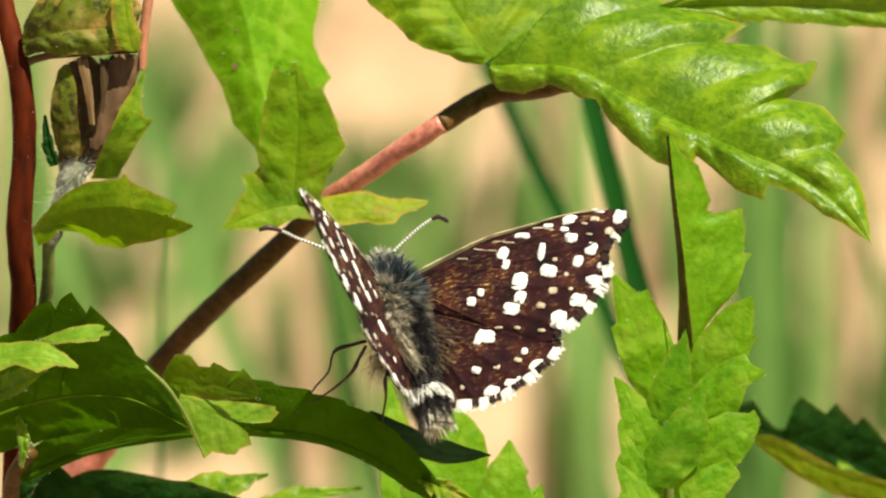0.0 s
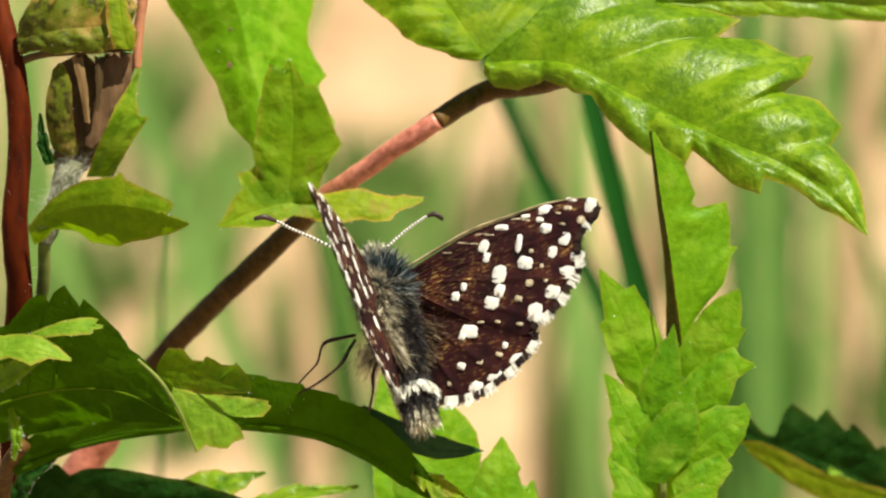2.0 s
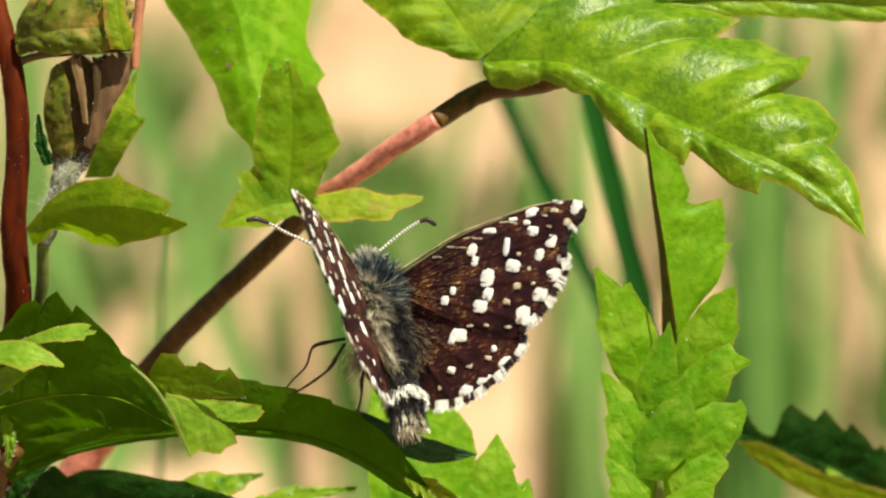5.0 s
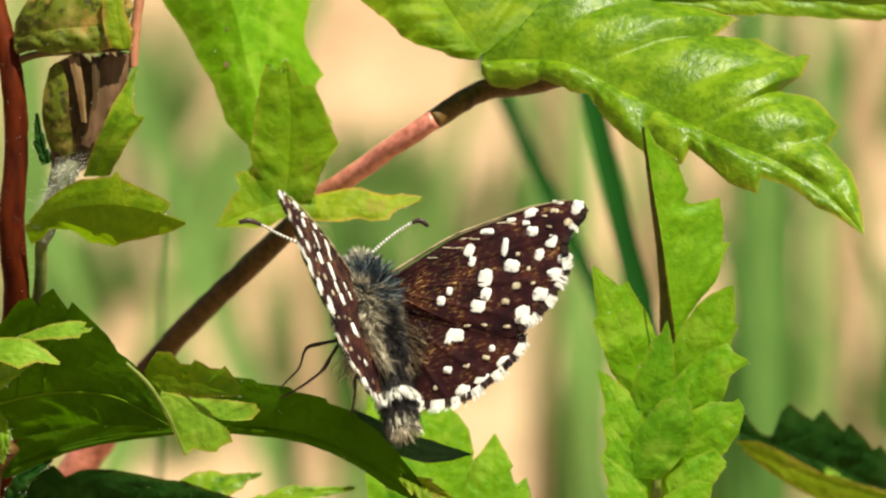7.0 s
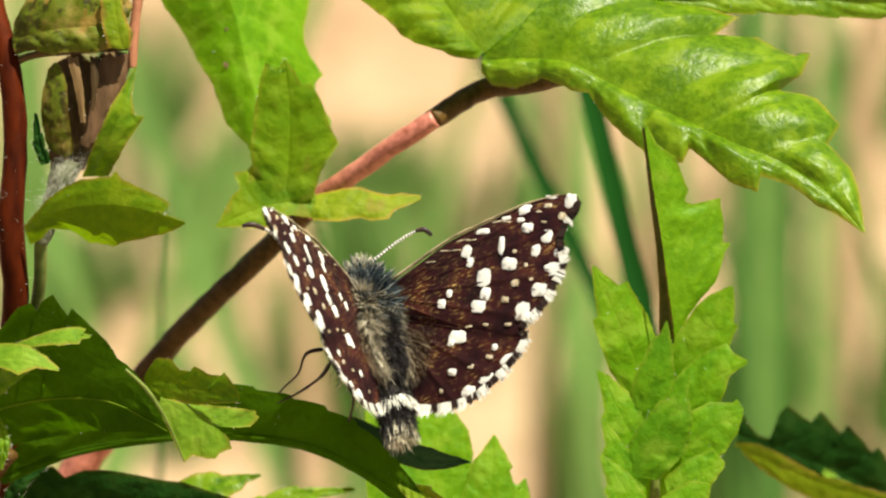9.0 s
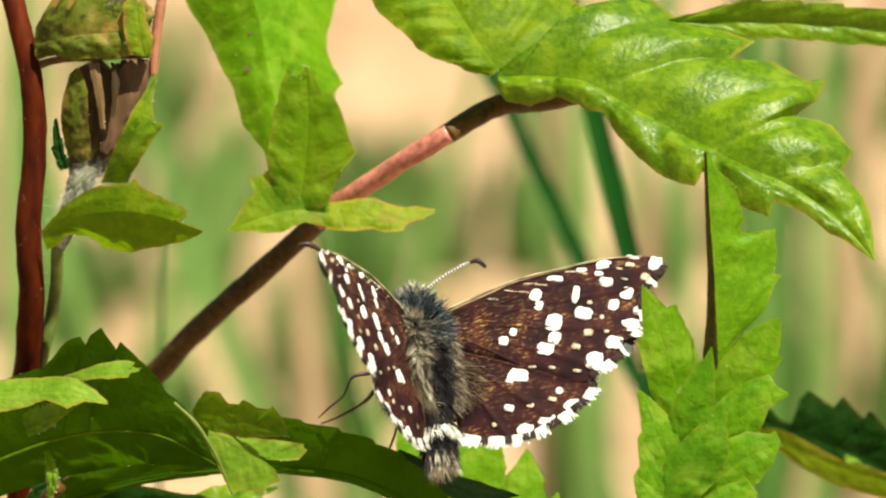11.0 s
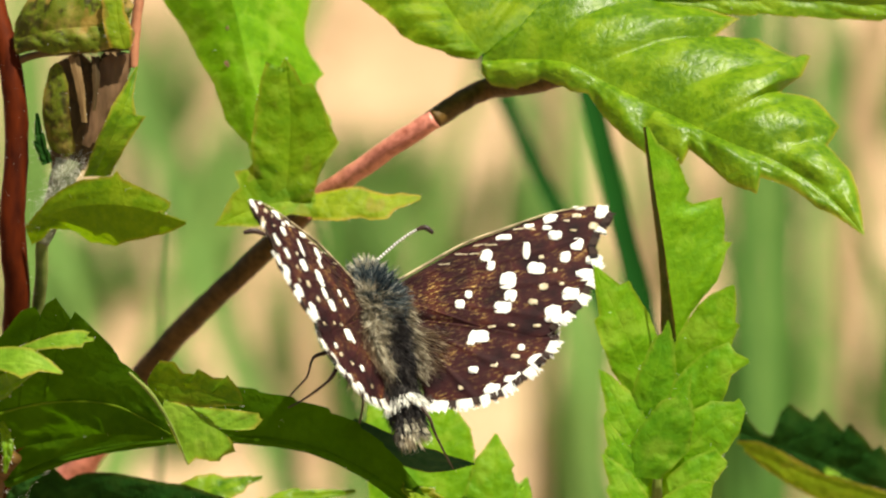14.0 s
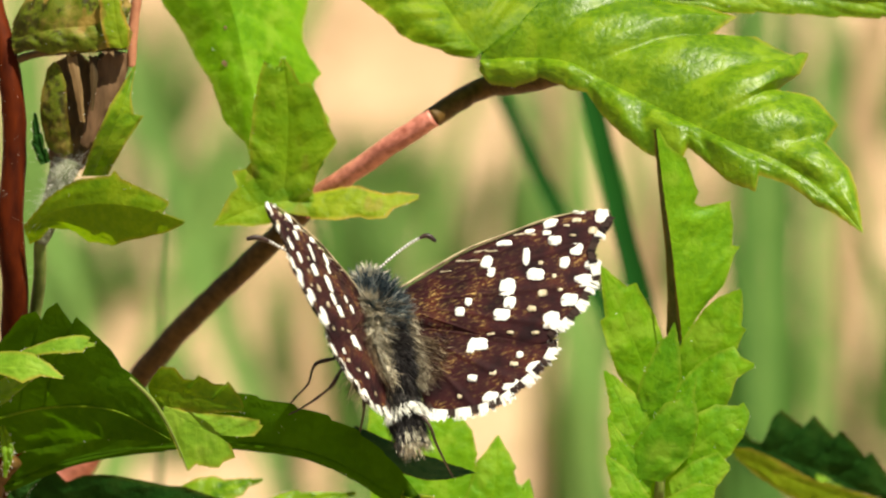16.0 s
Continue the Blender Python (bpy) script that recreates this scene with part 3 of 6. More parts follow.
def grass_field():
    """The meadow behind: low tufts of green grass on the bare soil, and dry straw lying between them."""
    rnd = random.Random(11)
    # where a tuft stands (metres), its breadth, height and lean
    near_tufts = [(-0.079, 1.101, 0.028, 0.039, 0.005),
             (-0.104, 1.042, 0.013, 0.024, 0.006),
             (0.025, 1.133, 0.013, 0.033, 0.007),
             (-0.024, 0.950, 0.009, 0.030, -0.007),
             (0.034, 0.861, 0.011, 0.074, -0.003),
             (0.072, 0.861, 0.015, 0.082, 0.000),
             (0.087, 0.861, 0.015, 0.077, 0.003),
             (0.095, 1.153, 0.013, 0.058, 0.000),
             (0.110, 0.930, 0.007, 0.049, 0.006),
             (0.109, 1.047, 0.011, 0.036, 0.003),
             (-0.092, 1.194, 0.016, 0.022, 0.002),
             (-0.120, 1.071, 0.011, 0.069, 0.000),
             (0.065, 1.101, 0.010, 0.034, 0.002),
             (-0.061, 1.194, 0.010, 0.022, -0.003),
             (-0.032, 0.872, 0.008, 0.013, 0.003),
             (-0.007, 1.002, 0.009, 0.022, 0.002),
             (0.063, 0.874, 0.010, 0.037, 0.000)]
    far_tufts = [(-0.067, 0.950, 0.009, 0.017, -0.001),
             (0.124, 1.194, 0.009, 0.030, -0.005),
             (-0.094, 1.290, 0.022, 0.028, 0.006),
             (0.122, 1.267, 0.020, 0.037, 0.002),
             (0.139, 1.298, 0.015, 0.031, 0.000),
             (-0.107, 1.356, 0.027, 0.026, 0.000),
             (0.102, 1.290, 0.017, 0.038, 0.000),
             (0.034, 1.194, 0.016, 0.036, 0.000),
             (-0.067, 1.133, 0.015, 0.026, -0.003),
             (-0.098, 1.095, 0.011, 0.018, -0.003),
             (-0.002, 1.127, 0.012, 0.029, 0.005),
             (-0.023, 1.059, 0.014, 0.033, -0.006),
             (-0.016, 1.194, 0.010, 0.020, 0.003),
             (-0.028, 1.194, 0.010, 0.020, -0.003),
             (-0.044, 1.025, 0.006, 0.024, 0.005),
             (-0.015, 1.071, 0.014, 0.033, -0.006),
             (-0.033, 0.960, 0.006, 0.035, -0.006)]
    verts, faces = [], []
    for cx, cy, wide, high, lean in near_tufts + far_tufts:
        for _ in range(20):
            x, y = cx + rnd.gauss(0, wide * 0.3), cy + rnd.gauss(0, wide * 0.3)
            tip = (x + lean + rnd.gauss(0, wide * 0.3), y + rnd.gauss(0, 0.012), high * rnd.uniform(0.55, 1.1))
            v, f = blade_geometry((x, y, -0.02), tip, rnd.uniform(0.003, 0.007), (rnd.gauss(0, 0.008), 0, 0), (rnd.uniform(-0.7, 0.7), -1, 0.2), 6)
            k = len(verts)
            verts += v
            faces += [tuple(i + k for i in q) for q in f]
    tagged(mesh_object("meadow_grass", verts, faces, M_GRASS), "low green tufts of meadow grass", "grass", kind="stuff")
    verts, faces = [], []
    for _ in range(900):
        x, y = rnd.uniform(-1.1, 1.1), rnd.uniform(0.6, 3.6)
        a = rnd.uniform(0, 2 * math.pi)
        ln = rnd.uniform(0.03, 0.10)
        tip = (x + ln * math.cos(a), y + ln * math.sin(a), rnd.uniform(0.008, 0.05))
        v, f = blade_geometry((x, y, -0.01), tip, rnd.uniform(0.003, 0.008), (rnd.gauss(0, 0.01), 0, 0), (rnd.uniform(-0.3, 0.3), -0.5, 1), 6)
        k = len(verts)
        verts += v
        faces += [tuple(i + k for i in q) for q in f]
    tagged(mesh_object("dry_grass", verts, faces, M_STRAW), "dry straw-coloured grass lying on the soil", "grass", kind="stuff")


grass_field()


def wider_meadow():
    """The same dry meadow all round, beside and behind the place where the camera stands."""
    rnd = random.Random(23)
    verts, faces = [], []
    tufts = []
    while len(tufts) < 260:
        x, y = rnd.uniform(-4.5, 4.5), rnd.uniform(-4.0, 5.5)
        if abs(x) > 0.55 + 0.22 * max(y, 0) or y < -1.2:
            tufts.append((x, y))
    for cx, cy in tufts:
        for _ in range(22):
            x, y = cx + rnd.gauss(0, 0.07), cy + rnd.gauss(0, 0.07)
            tip = (x + rnd.gauss(0, 0.07), y + rnd.gauss(0, 0.07), rnd.uniform(0.08, 0.26))
            v, f = blade_geometry((x, y, -0.03), tip, rnd.uniform(0.005, 0.011), (rnd.gauss(0, 0.02), 0, 0), (rnd.uniform(-1, 1), rnd.uniform(-1, 1), 0.2), 5)
            k = len(verts)
            verts += v
            faces += [tuple(i + k for i in q) for q in f]
    tagged(mesh_object("meadow_grass", verts, faces, M_GRASS), "green tufts of meadow grass on dry soil", "grass", kind="stuff")


wider_meadow()


# ---- the plant ----
def leaf_spray():
    """The red stalk that arches over the butterfly, with its leaflets."""
    own = thing("leaf_spray", (2.42, 10.65, 8), "arching red-brown leaf stalk with fresh green toothed leaflets", "plant")
    foot = (-27.15, -19.38, 28)
    low = to_ground(foot)
    # Lengths of one stalk: brown stands for shade, rosy for sunlight.
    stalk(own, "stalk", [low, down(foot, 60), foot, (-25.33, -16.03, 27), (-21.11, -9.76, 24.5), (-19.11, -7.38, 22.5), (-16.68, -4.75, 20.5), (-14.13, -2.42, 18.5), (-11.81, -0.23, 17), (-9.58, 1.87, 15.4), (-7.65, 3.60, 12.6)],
          [1.0, 0.95, 0.9, 0.92, 0.90, 0.87, 0.84, 0.80, 0.75, 0.68], M_RED, "arching stalk, brown to show it shaded", n=90)
    stalk(own, "petiole_lit", [(-8.81, 2.58, 14.4), (-7.65, 3.60, 12.6), (-5.32, 5.21, 11), (-2.91, 6.88, 9.6), (-0.44, 8.47, 8.7)],
          [0.70, 0.69, 0.67, 0.66, 0.66], M_ROSY, "leaf stalk, rosy to show it sunlit", n=60)
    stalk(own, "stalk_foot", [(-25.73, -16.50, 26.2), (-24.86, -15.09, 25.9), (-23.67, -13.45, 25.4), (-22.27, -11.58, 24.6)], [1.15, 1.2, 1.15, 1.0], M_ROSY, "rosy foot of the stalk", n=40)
    stalk(own, "node", [(-0.66, 8.33, 8.8), (0.77, 9.32, 10), (2.81, 10.47, 11.5), (5.36, 10.61, 9), (8.20, 10.92, 5)], [0.69, 0.72, 0.72, 0.55, 0.3], M_RED, "stalk below the leaf base, brown to show it shaded", n=50)
    blade(own, [(2.59, 12.15, 7), (5.32, 12.28, 6.4), (8.20, 11.93, 5), (10.88, 10.52, 4), (14.95, 8.44, 2), (18.07, 6.89, 0), (21.57, 5.38, -1), (24.34, 3.41, -2), (26.50, 0.99, -3)],
          [(0.004, 0.8), (0.062, 2), (0.142, 4.05), (0.175, 6.25), (0.229, 8.6), (0.3, 8.3), (0.367, 9.15), (0.438, 9.7), (0.429, 7.25), (0.488, 8.9), (0.688, 9.1), (0.692, 7.3), (0.662, 5.45), (0.733, 5.95), (0.788, 4.95), (0.796, 3.15), (0.867, 2.6), (0.942, 1.15), (1, 0)],
          [(-0.004, 0.75), (0.021, 1.6), (0.092, 1.9), (0.167, 1.35), (0.212, 1.6), (0.271, 1.7), (0.312, 1.25), (0.367, 2.05), (0.429, 2.7), (0.471, 2.95), (0.529, 2.85), (0.562, 2.5), (0.558, 1.5), (0.617, 1.85), (0.662, 2.45), (0.733, 2.5), (0.721, 1.4), (0.796, 1.05), (0.879, 1), (1, 0)],
          M_LEAF_BRIGHT, (0.12, -0.92, 0.42), curl=0.56, fold=0.34, quilt=0.42, veins=7, slant=0.6, seed=3, label="large glossy toothed leaflet with rusty margin")
    blade(own, [(2.66, 12.66, 7), (1.86, 13.55, 7.2), (0.04, 16.14, 8), (-1.25, 18.00, 8.5)],
          [(-0.012, 0.65), (0.308, 2.15), (0.467, 3.2), (0.554, 3.55), (0.721, 3.85), (1.071, 4.5), (1.312, 4.5), (1.404, 2.15), (1.008, 0)],
          [(-0.054, 0.25), (-0.079, 1.9), (-0.138, 4.6), (-0.175, 6.95), (-0.058, 8.2), (0.558, 7.55), (0.95, 4.45), (1.004, 0.1)],
          M_LEAF_YOUNG, (0.1, -0.85, 0.5), curl=0.42, fold=0.3, quilt=0.25, veins=5, seed=5, label="pale green leaflet cut by a dark crease")
    leaflet(own, [(13.44, 16.12, 9), (20.78, 16.41, 9), (31.43, 15.90, 9)],
            [(0, 0.2, 0.4), (0.3, 1.5, 1.1), (0.7, 1.5, 1.2), (1, 1.2, 1.0)], M_LEAF, (0, -0.95, -0.2), teeth=7, bite=0.15, seed=7)
    return own


def hanging_leaf():
    """The leaf that hangs behind the butterfly's head."""
    own = thing("hanging_leaf", (-10.52, 12.64, 12), "hanging green toothed leaf with a brown spot and rusty tips", "leaf")
    stalk(own, "leaf_stalk", [to_ground((-43, 40, 45)), (-43, 40, 45), (-27, 35, 24), (-15.5, 25, 15), (-14.3, 17.5, 13.3)], [0.8, 0.7, 0.6, 0.5, 0.3], M_STALK_GREEN)
    blade(own, [(-14.46, 17.87, 13), (-13.71, 15.64, 13), (-12.77, 11.91, 12.6), (-11.83, 8.94, 12.3), (-10.89, 5.96, 12), (-10.45, 3.08, 12)],
          [(0.112, 7.35), (0.175, 6.15), (0.25, 5.1), (0.312, 4.8), (0.375, 5.05), (0.479, 5.65), (0.512, 4.85), (0.592, 4.65), (0.683, 5.15), (0.746, 4.75), (0.779, 5.2), (0.838, 3.9), (0.925, 2.7), (0.992, 1.65), (1.004, 0.05)],
          [(-0.125, 3.85), (0, 3.8), (0.179, 3.25), (0.308, 2.8), (0.417, 2.25), (0.517, 2.15), (0.579, 2.2), (0.708, 1.35), (0.8, 1.45), (0.942, 1.6), (1.004, 0.1)],
          M_LEAF_SMOOTH, (0.1, -1, 0.45), fold=-0.8, quilt=0.3, veins=6, seed=21, blemishes=((0.33, 0.5, 0.016, 0.07), (0.22, 0.25, 0.008, 0.03)), label="broad hanging blade creased along its length")
    blade(own, [(-10.27, 2.69, 10), (-10.01, 5.19, 9.8), (-9.89, 8.86, 9.4), (-10.24, 12.30, 9)],
          [(0.004, 1.75), (0.279, 2.25), (0.471, 2.5), (0.708, 2.25), (0.896, 1.7), (0.992, 1.25), (0.904, 0.95), (0.925, 0.55), (1, 0.05)],
          [(0.1, 1.8), (0.342, 2.2), (0.479, 3.15), (0.579, 2.6), (0.692, 2.2), (0.825, 1.55), (0.821, 0.9), (0.912, 0.6), (1, 0.05)],
          M_LEAF_THIN, (0, -1, 0.25), fold=0.1, quilt=0.15, veins=5, seed=22, label="thin olive leaflet with two points")
    blade(own, [(-8.18, 2.91, 10), (-10.45, 2.98, 9.8), (-12.65, 2.32, 9.6), (-14.75, 1.40, 9.5)],
          [(-0.017, 0.95), (0.225, 0.9), (0.508, 1.35), (0.646, 1.2), (0.796, 0.7), (1.004, 0.05)],
          [(0.017, 0.8), (0.312, 1.4), (0.467, 3), (0.533, 2.65), (0.654, 2.75), (0.654, 1.65), (0.729, 1.45), (0.808, 1.05), (0.904, 0.45), (0.996, 0.05)],
          M_LEAF_THIN, (0, -1, 0.25), fold=0.1, quilt=0.08, seed=24, label="olive lobe with rusty points")
    blade(own, [(-8.69, 2.84, 10), (-6.03, 2.80, 9.6), (-3.46, 2.83, 9.6), (-1.33, 3.35, 10)],
          [(0.008, 0.8), (0.183, 1.2), (0.433, 1.5), (0.562, 1.15), (0.708, 0.85), (0.838, 0.75), (1.004, 0.15)],
          [(0.05, 1.05), (0.262, 1.15), (0.446, 0.8), (0.538, 1), (0.667, 0.95), (0.733, 0.4), (0.992, 0.15)],
          M_LEAF_OLIVE, (0, -0.85, 0.45), fold=-0.1, quilt=0.08, seed=23, label="thin olive leaflet")
    return own


def budding_stem():
    """The upright red stem with a withered bud and young leaves."""
    own = thing("budding_stem", (-17.50, 1.84, 4), "upright red-brown stem with a withered bud and small leaves", "plant")
    foot = (-28.31, -17.01, 12)
    stalk(own, "stem", [to_ground(foot), foot, (-27.43, -2.87, 6), (-27.64, 1.49, 5), (-27.35, 6.93, 5), (-27.71, 11.64, 5), (-28.74, 15.32, 6), (-30.16, 20.54, 8)],
          [1.1, 1.08, 1.05, 1.0, 0.92, 0.82, 0.75, 0.7], M_RED_DARK, "red-brown stem with fine hairs", n=90)
    stalk(own, "side_stem", [(-27.75, -11.68, 8), (-26.94, -7.28, 8), (-26.24, -3.98, 7.5), (-25.83, -1.42, 6), (-25.68, 0.76, 5), (-24.81, 3.66, 5), (-23.90, 5.48, 5)], [0.4, 0.42, 0.42, 0.42, 0.4, 0.5, 0.6], M_STALK_GREEN, "green side shoot")
    stalk(own, "side_stem", [(-27.64, 11.93, 5), (-26.26, 12.44, 5), (-23.32, 12.71, 4.5), (-20.03, 12.87, 4)], [0.3, 0.24, 0.22, 0.15], M_HUSK, "brown leaf stalk")
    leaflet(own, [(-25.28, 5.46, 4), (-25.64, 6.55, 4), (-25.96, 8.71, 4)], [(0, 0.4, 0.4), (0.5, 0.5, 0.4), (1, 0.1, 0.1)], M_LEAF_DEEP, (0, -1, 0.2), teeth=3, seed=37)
    blade(own, [(-26.61, 1.05, 4), (-24.26, 2.48, 2.5), (-20.92, 2.83, 1), (-18.40, 2.40, 0.7), (-16.26, 1.68, 1)],
          [(0.017, 0.4), (0.154, 0.75), (0.246, 1.05), (0.379, 1.55), (0.533, 1.7), (0.558, 2.05), (0.588, 1.6), (0.725, 1.15), (0.871, 0.85), (0.871, 0.5), (0.804, 0), (0.996, 0.1)],
          [(-0.038, 0.85), (0.025, 1), (0.117, 0.8), (0.212, 1.75), (0.288, 2.9), (0.488, 3.1), (0.762, 2.2), (0.904, 1.4), (0.958, 0.7), (1.004, 0.1)],
          M_LEAF_YOUNG, (0, -0.92, -0.3), fold=-0.3, quilt=0.06, seed=38, label="young green leaf with curled margin")
    blade(own, [(-22.20, 4.65, 3), (-20.99, 7.22, 2), (-20.09, 9.38, 2), (-19.50, 11.71, 3)],
          [(-0.017, 0.8), (0.304, 1), (0.571, 0.9), (0.792, 0.5), (0.992, 0.05)],
          [(0.033, 1), (0.212, 1.05), (0.383, 1.2), (0.508, 1.45), (0.621, 1.55), (0.6, 0.85), (0.729, 0.3), (1, 0.1)],
          M_LEAF_BRIGHT, (0.5, -0.8, 0.0), fold=0.1, quilt=0.06, seed=35, label="green bud leaf with a side tooth")
    blade(own, [(-24.18, 4.94, 5.4), (-23.01, 9.11, 5.2), (-21.92, 12.56, 5.2)],
          [(-0.012, 0.95), (0.312, 2), (0.608, 2.7), (0.804, 2.55), (0.967, 1.4)],
          [(0.054, 1.1), (0.35, 1.9), (0.817, 2.2), (1.083, 2.05), (1.062, 0.6)],
          M_HUSK, (0.1, -1, 0), fold=-0.5, quilt=0.3, seed=29, name="bud_cup", label="dark brown withered bud cup", fuzz=10)
    blade(own, [(-24.31, 5.82, 4.2), (-24.69, 8.70, 3.4), (-24.69, 11.87, 3.4)],
          [(0.108, 0.9), (0.4, 1.1), (0.729, 0.9), (0.946, 0.5), (1.012, 0)],
          [(0.042, 0.85), (0.417, 0.85), (0.783, 0.8), (0.967, 0.4), (1.012, 0.05)],
          M_LEAF_MOTTLED, (-0.3, -1, 0.1), fold=-0.3, quilt=0.2, seed=45, name="bud_sheath", label="olive withered bud sheath", fuzz=10)
    blade(own, [(-22.56, 6.47, 4), (-21.45, 9.43, 3.6), (-20.58, 12.60, 3.6)],
          [(0.008, 0.55), (0.383, 0.85), (0.854, 1.05), (0.975, 0.6)],
          [(0.096, 0.5), (0.467, 0.7), (0.888, 0.95), (1.033, 0.85)],
          M_HUSK_PINK, (0.3, -1, 0.1), fold=-0.35, quilt=0.12, seed=46, name="bud_sheath", label="pinkish brown bud sheath", fuzz=10)
    blade(own, [(-22.78, 8.04, 3), (-23.13, 10.48, 2.8), (-23.57, 12.44, 3)],
          [(0.029, 0.2), (0.542, 0.3), (1.004, 0.3)],
          [(0.012, 0.1), (0.517, 0.3), (0.971, 0.35)],
          M_HUSK_PALE, (0.1, -1, 0.2), fold=-0.5, seed=47, name="bud_scale", label="straw-coloured bud rib", fuzz=3)
    blade(own, [(-22.28, 8.69, 3.1), (-22.12, 10.85, 2.9), (-22.20, 12.44, 3)],
          [(0.042, 0.1), (0.538, 0.2), (0.983, 0.2)],
          [(0.038, 0.15), (0.542, 0.25), (0.979, 0.3)],
          M_HUSK, (0.1, -1, 0.2), fold=-0.5, seed=48, name="bud_scale", label="brown bud rib", fuzz=3)
    blade(own, [(-27.44, 13.41, 4), (-24.64, 14.01, 2.8), (-22.10, 14.22, 2.6), (-19.61, 14.45, 3)],
          [(0.029, 1.05), (0.204, 2.95), (0.462, 3.35), (0.867, 3.1), (1.008, 1.1)],
          [(0, 0.95), (0.142, 0.95), (0.3, 1.6), (0.483, 1.5), (0.662, 1.7), (0.821, 1.45), (0.942, 1.7), (0.992, 0.7)],
          M_LEAF_MOTTLED, (0.1, -1, 0.15), fold=-0.1, quilt=0.35, veins=5, seed=40, label="shrivelled leaf mottled green and brown")
    blade(own, [(-20.22, 12.70, 2.4), (-20.57, 14.06, 2.2), (-20.83, 16.59, 2.4)],
          [(0.125, 0.9), (0.462, 0.95), (0.85, 0.95), (1.008, 0.55)],
          [(0.042, 0.55), (0.383, 0.8), (0.679, 0.5), (0.954, 0.45)],
          M_LEAF_OLIVE, (0.2, -1, 0.2), quilt=0.2, seed=41, label="small olive leaf with rusty edge")
    stalk(own, "bud_base", [(-25.82, 0.40, 5), (-25.10, 2.03, 5), (-24.52, 3.84, 5), (-24.02, 5.66, 5.2)], [0.5, 0.7, 0.85, 0.95], M_DOWNY, "grey downy bud base", bumps=0.3, sides=16)
    stalk(own, "stipule", [(-19.74, 11.61, 4), (-19.67, 13.78, 4), (-19.31, 16.67, 4)], [0.25, 0.35, 0.3], M_RED_PALE, "rosy stipule")
    rnd = random.Random(5)
    roots = []
    for _ in range(760):
        s = rnd.random()
        c = spline(rel(own, [(-23.6, 5.6, 4.4), (-24.4, 4.2, 4.2), (-25.4, 1.6, 4.4)]), 20)[int(s * 19)]
        d = Vector((rnd.gauss(0, 1), rnd.gauss(-0.5, 1), rnd.gauss(0, 1))).normalized()
        b = c + d * 0.0006
        roots.append((b, b + d * rnd.uniform(0.0004, 0.0011), d * 0))
    line = spline(rel(own, [(-27.14, -2.87, 6), (-27.49, 1.49, 5), (-27.13, 6.93, 5), (-27.64, 11.64, 5)]), 60)
    for _ in range(120):
        c = rnd.choice(line)
        d = Vector((rnd.gauss(0, 1), rnd.gauss(-0.6, 0.8), rnd.gauss(0, 0.3))).normalized()
        b = c + d * 0.0007
        roots.append((b, b + d * rnd.uniform(0.0003, 0.0007), d * 0))
    strands(own, "down_hair", roots, M_FLUFF, "white down", 0.007)
    return own


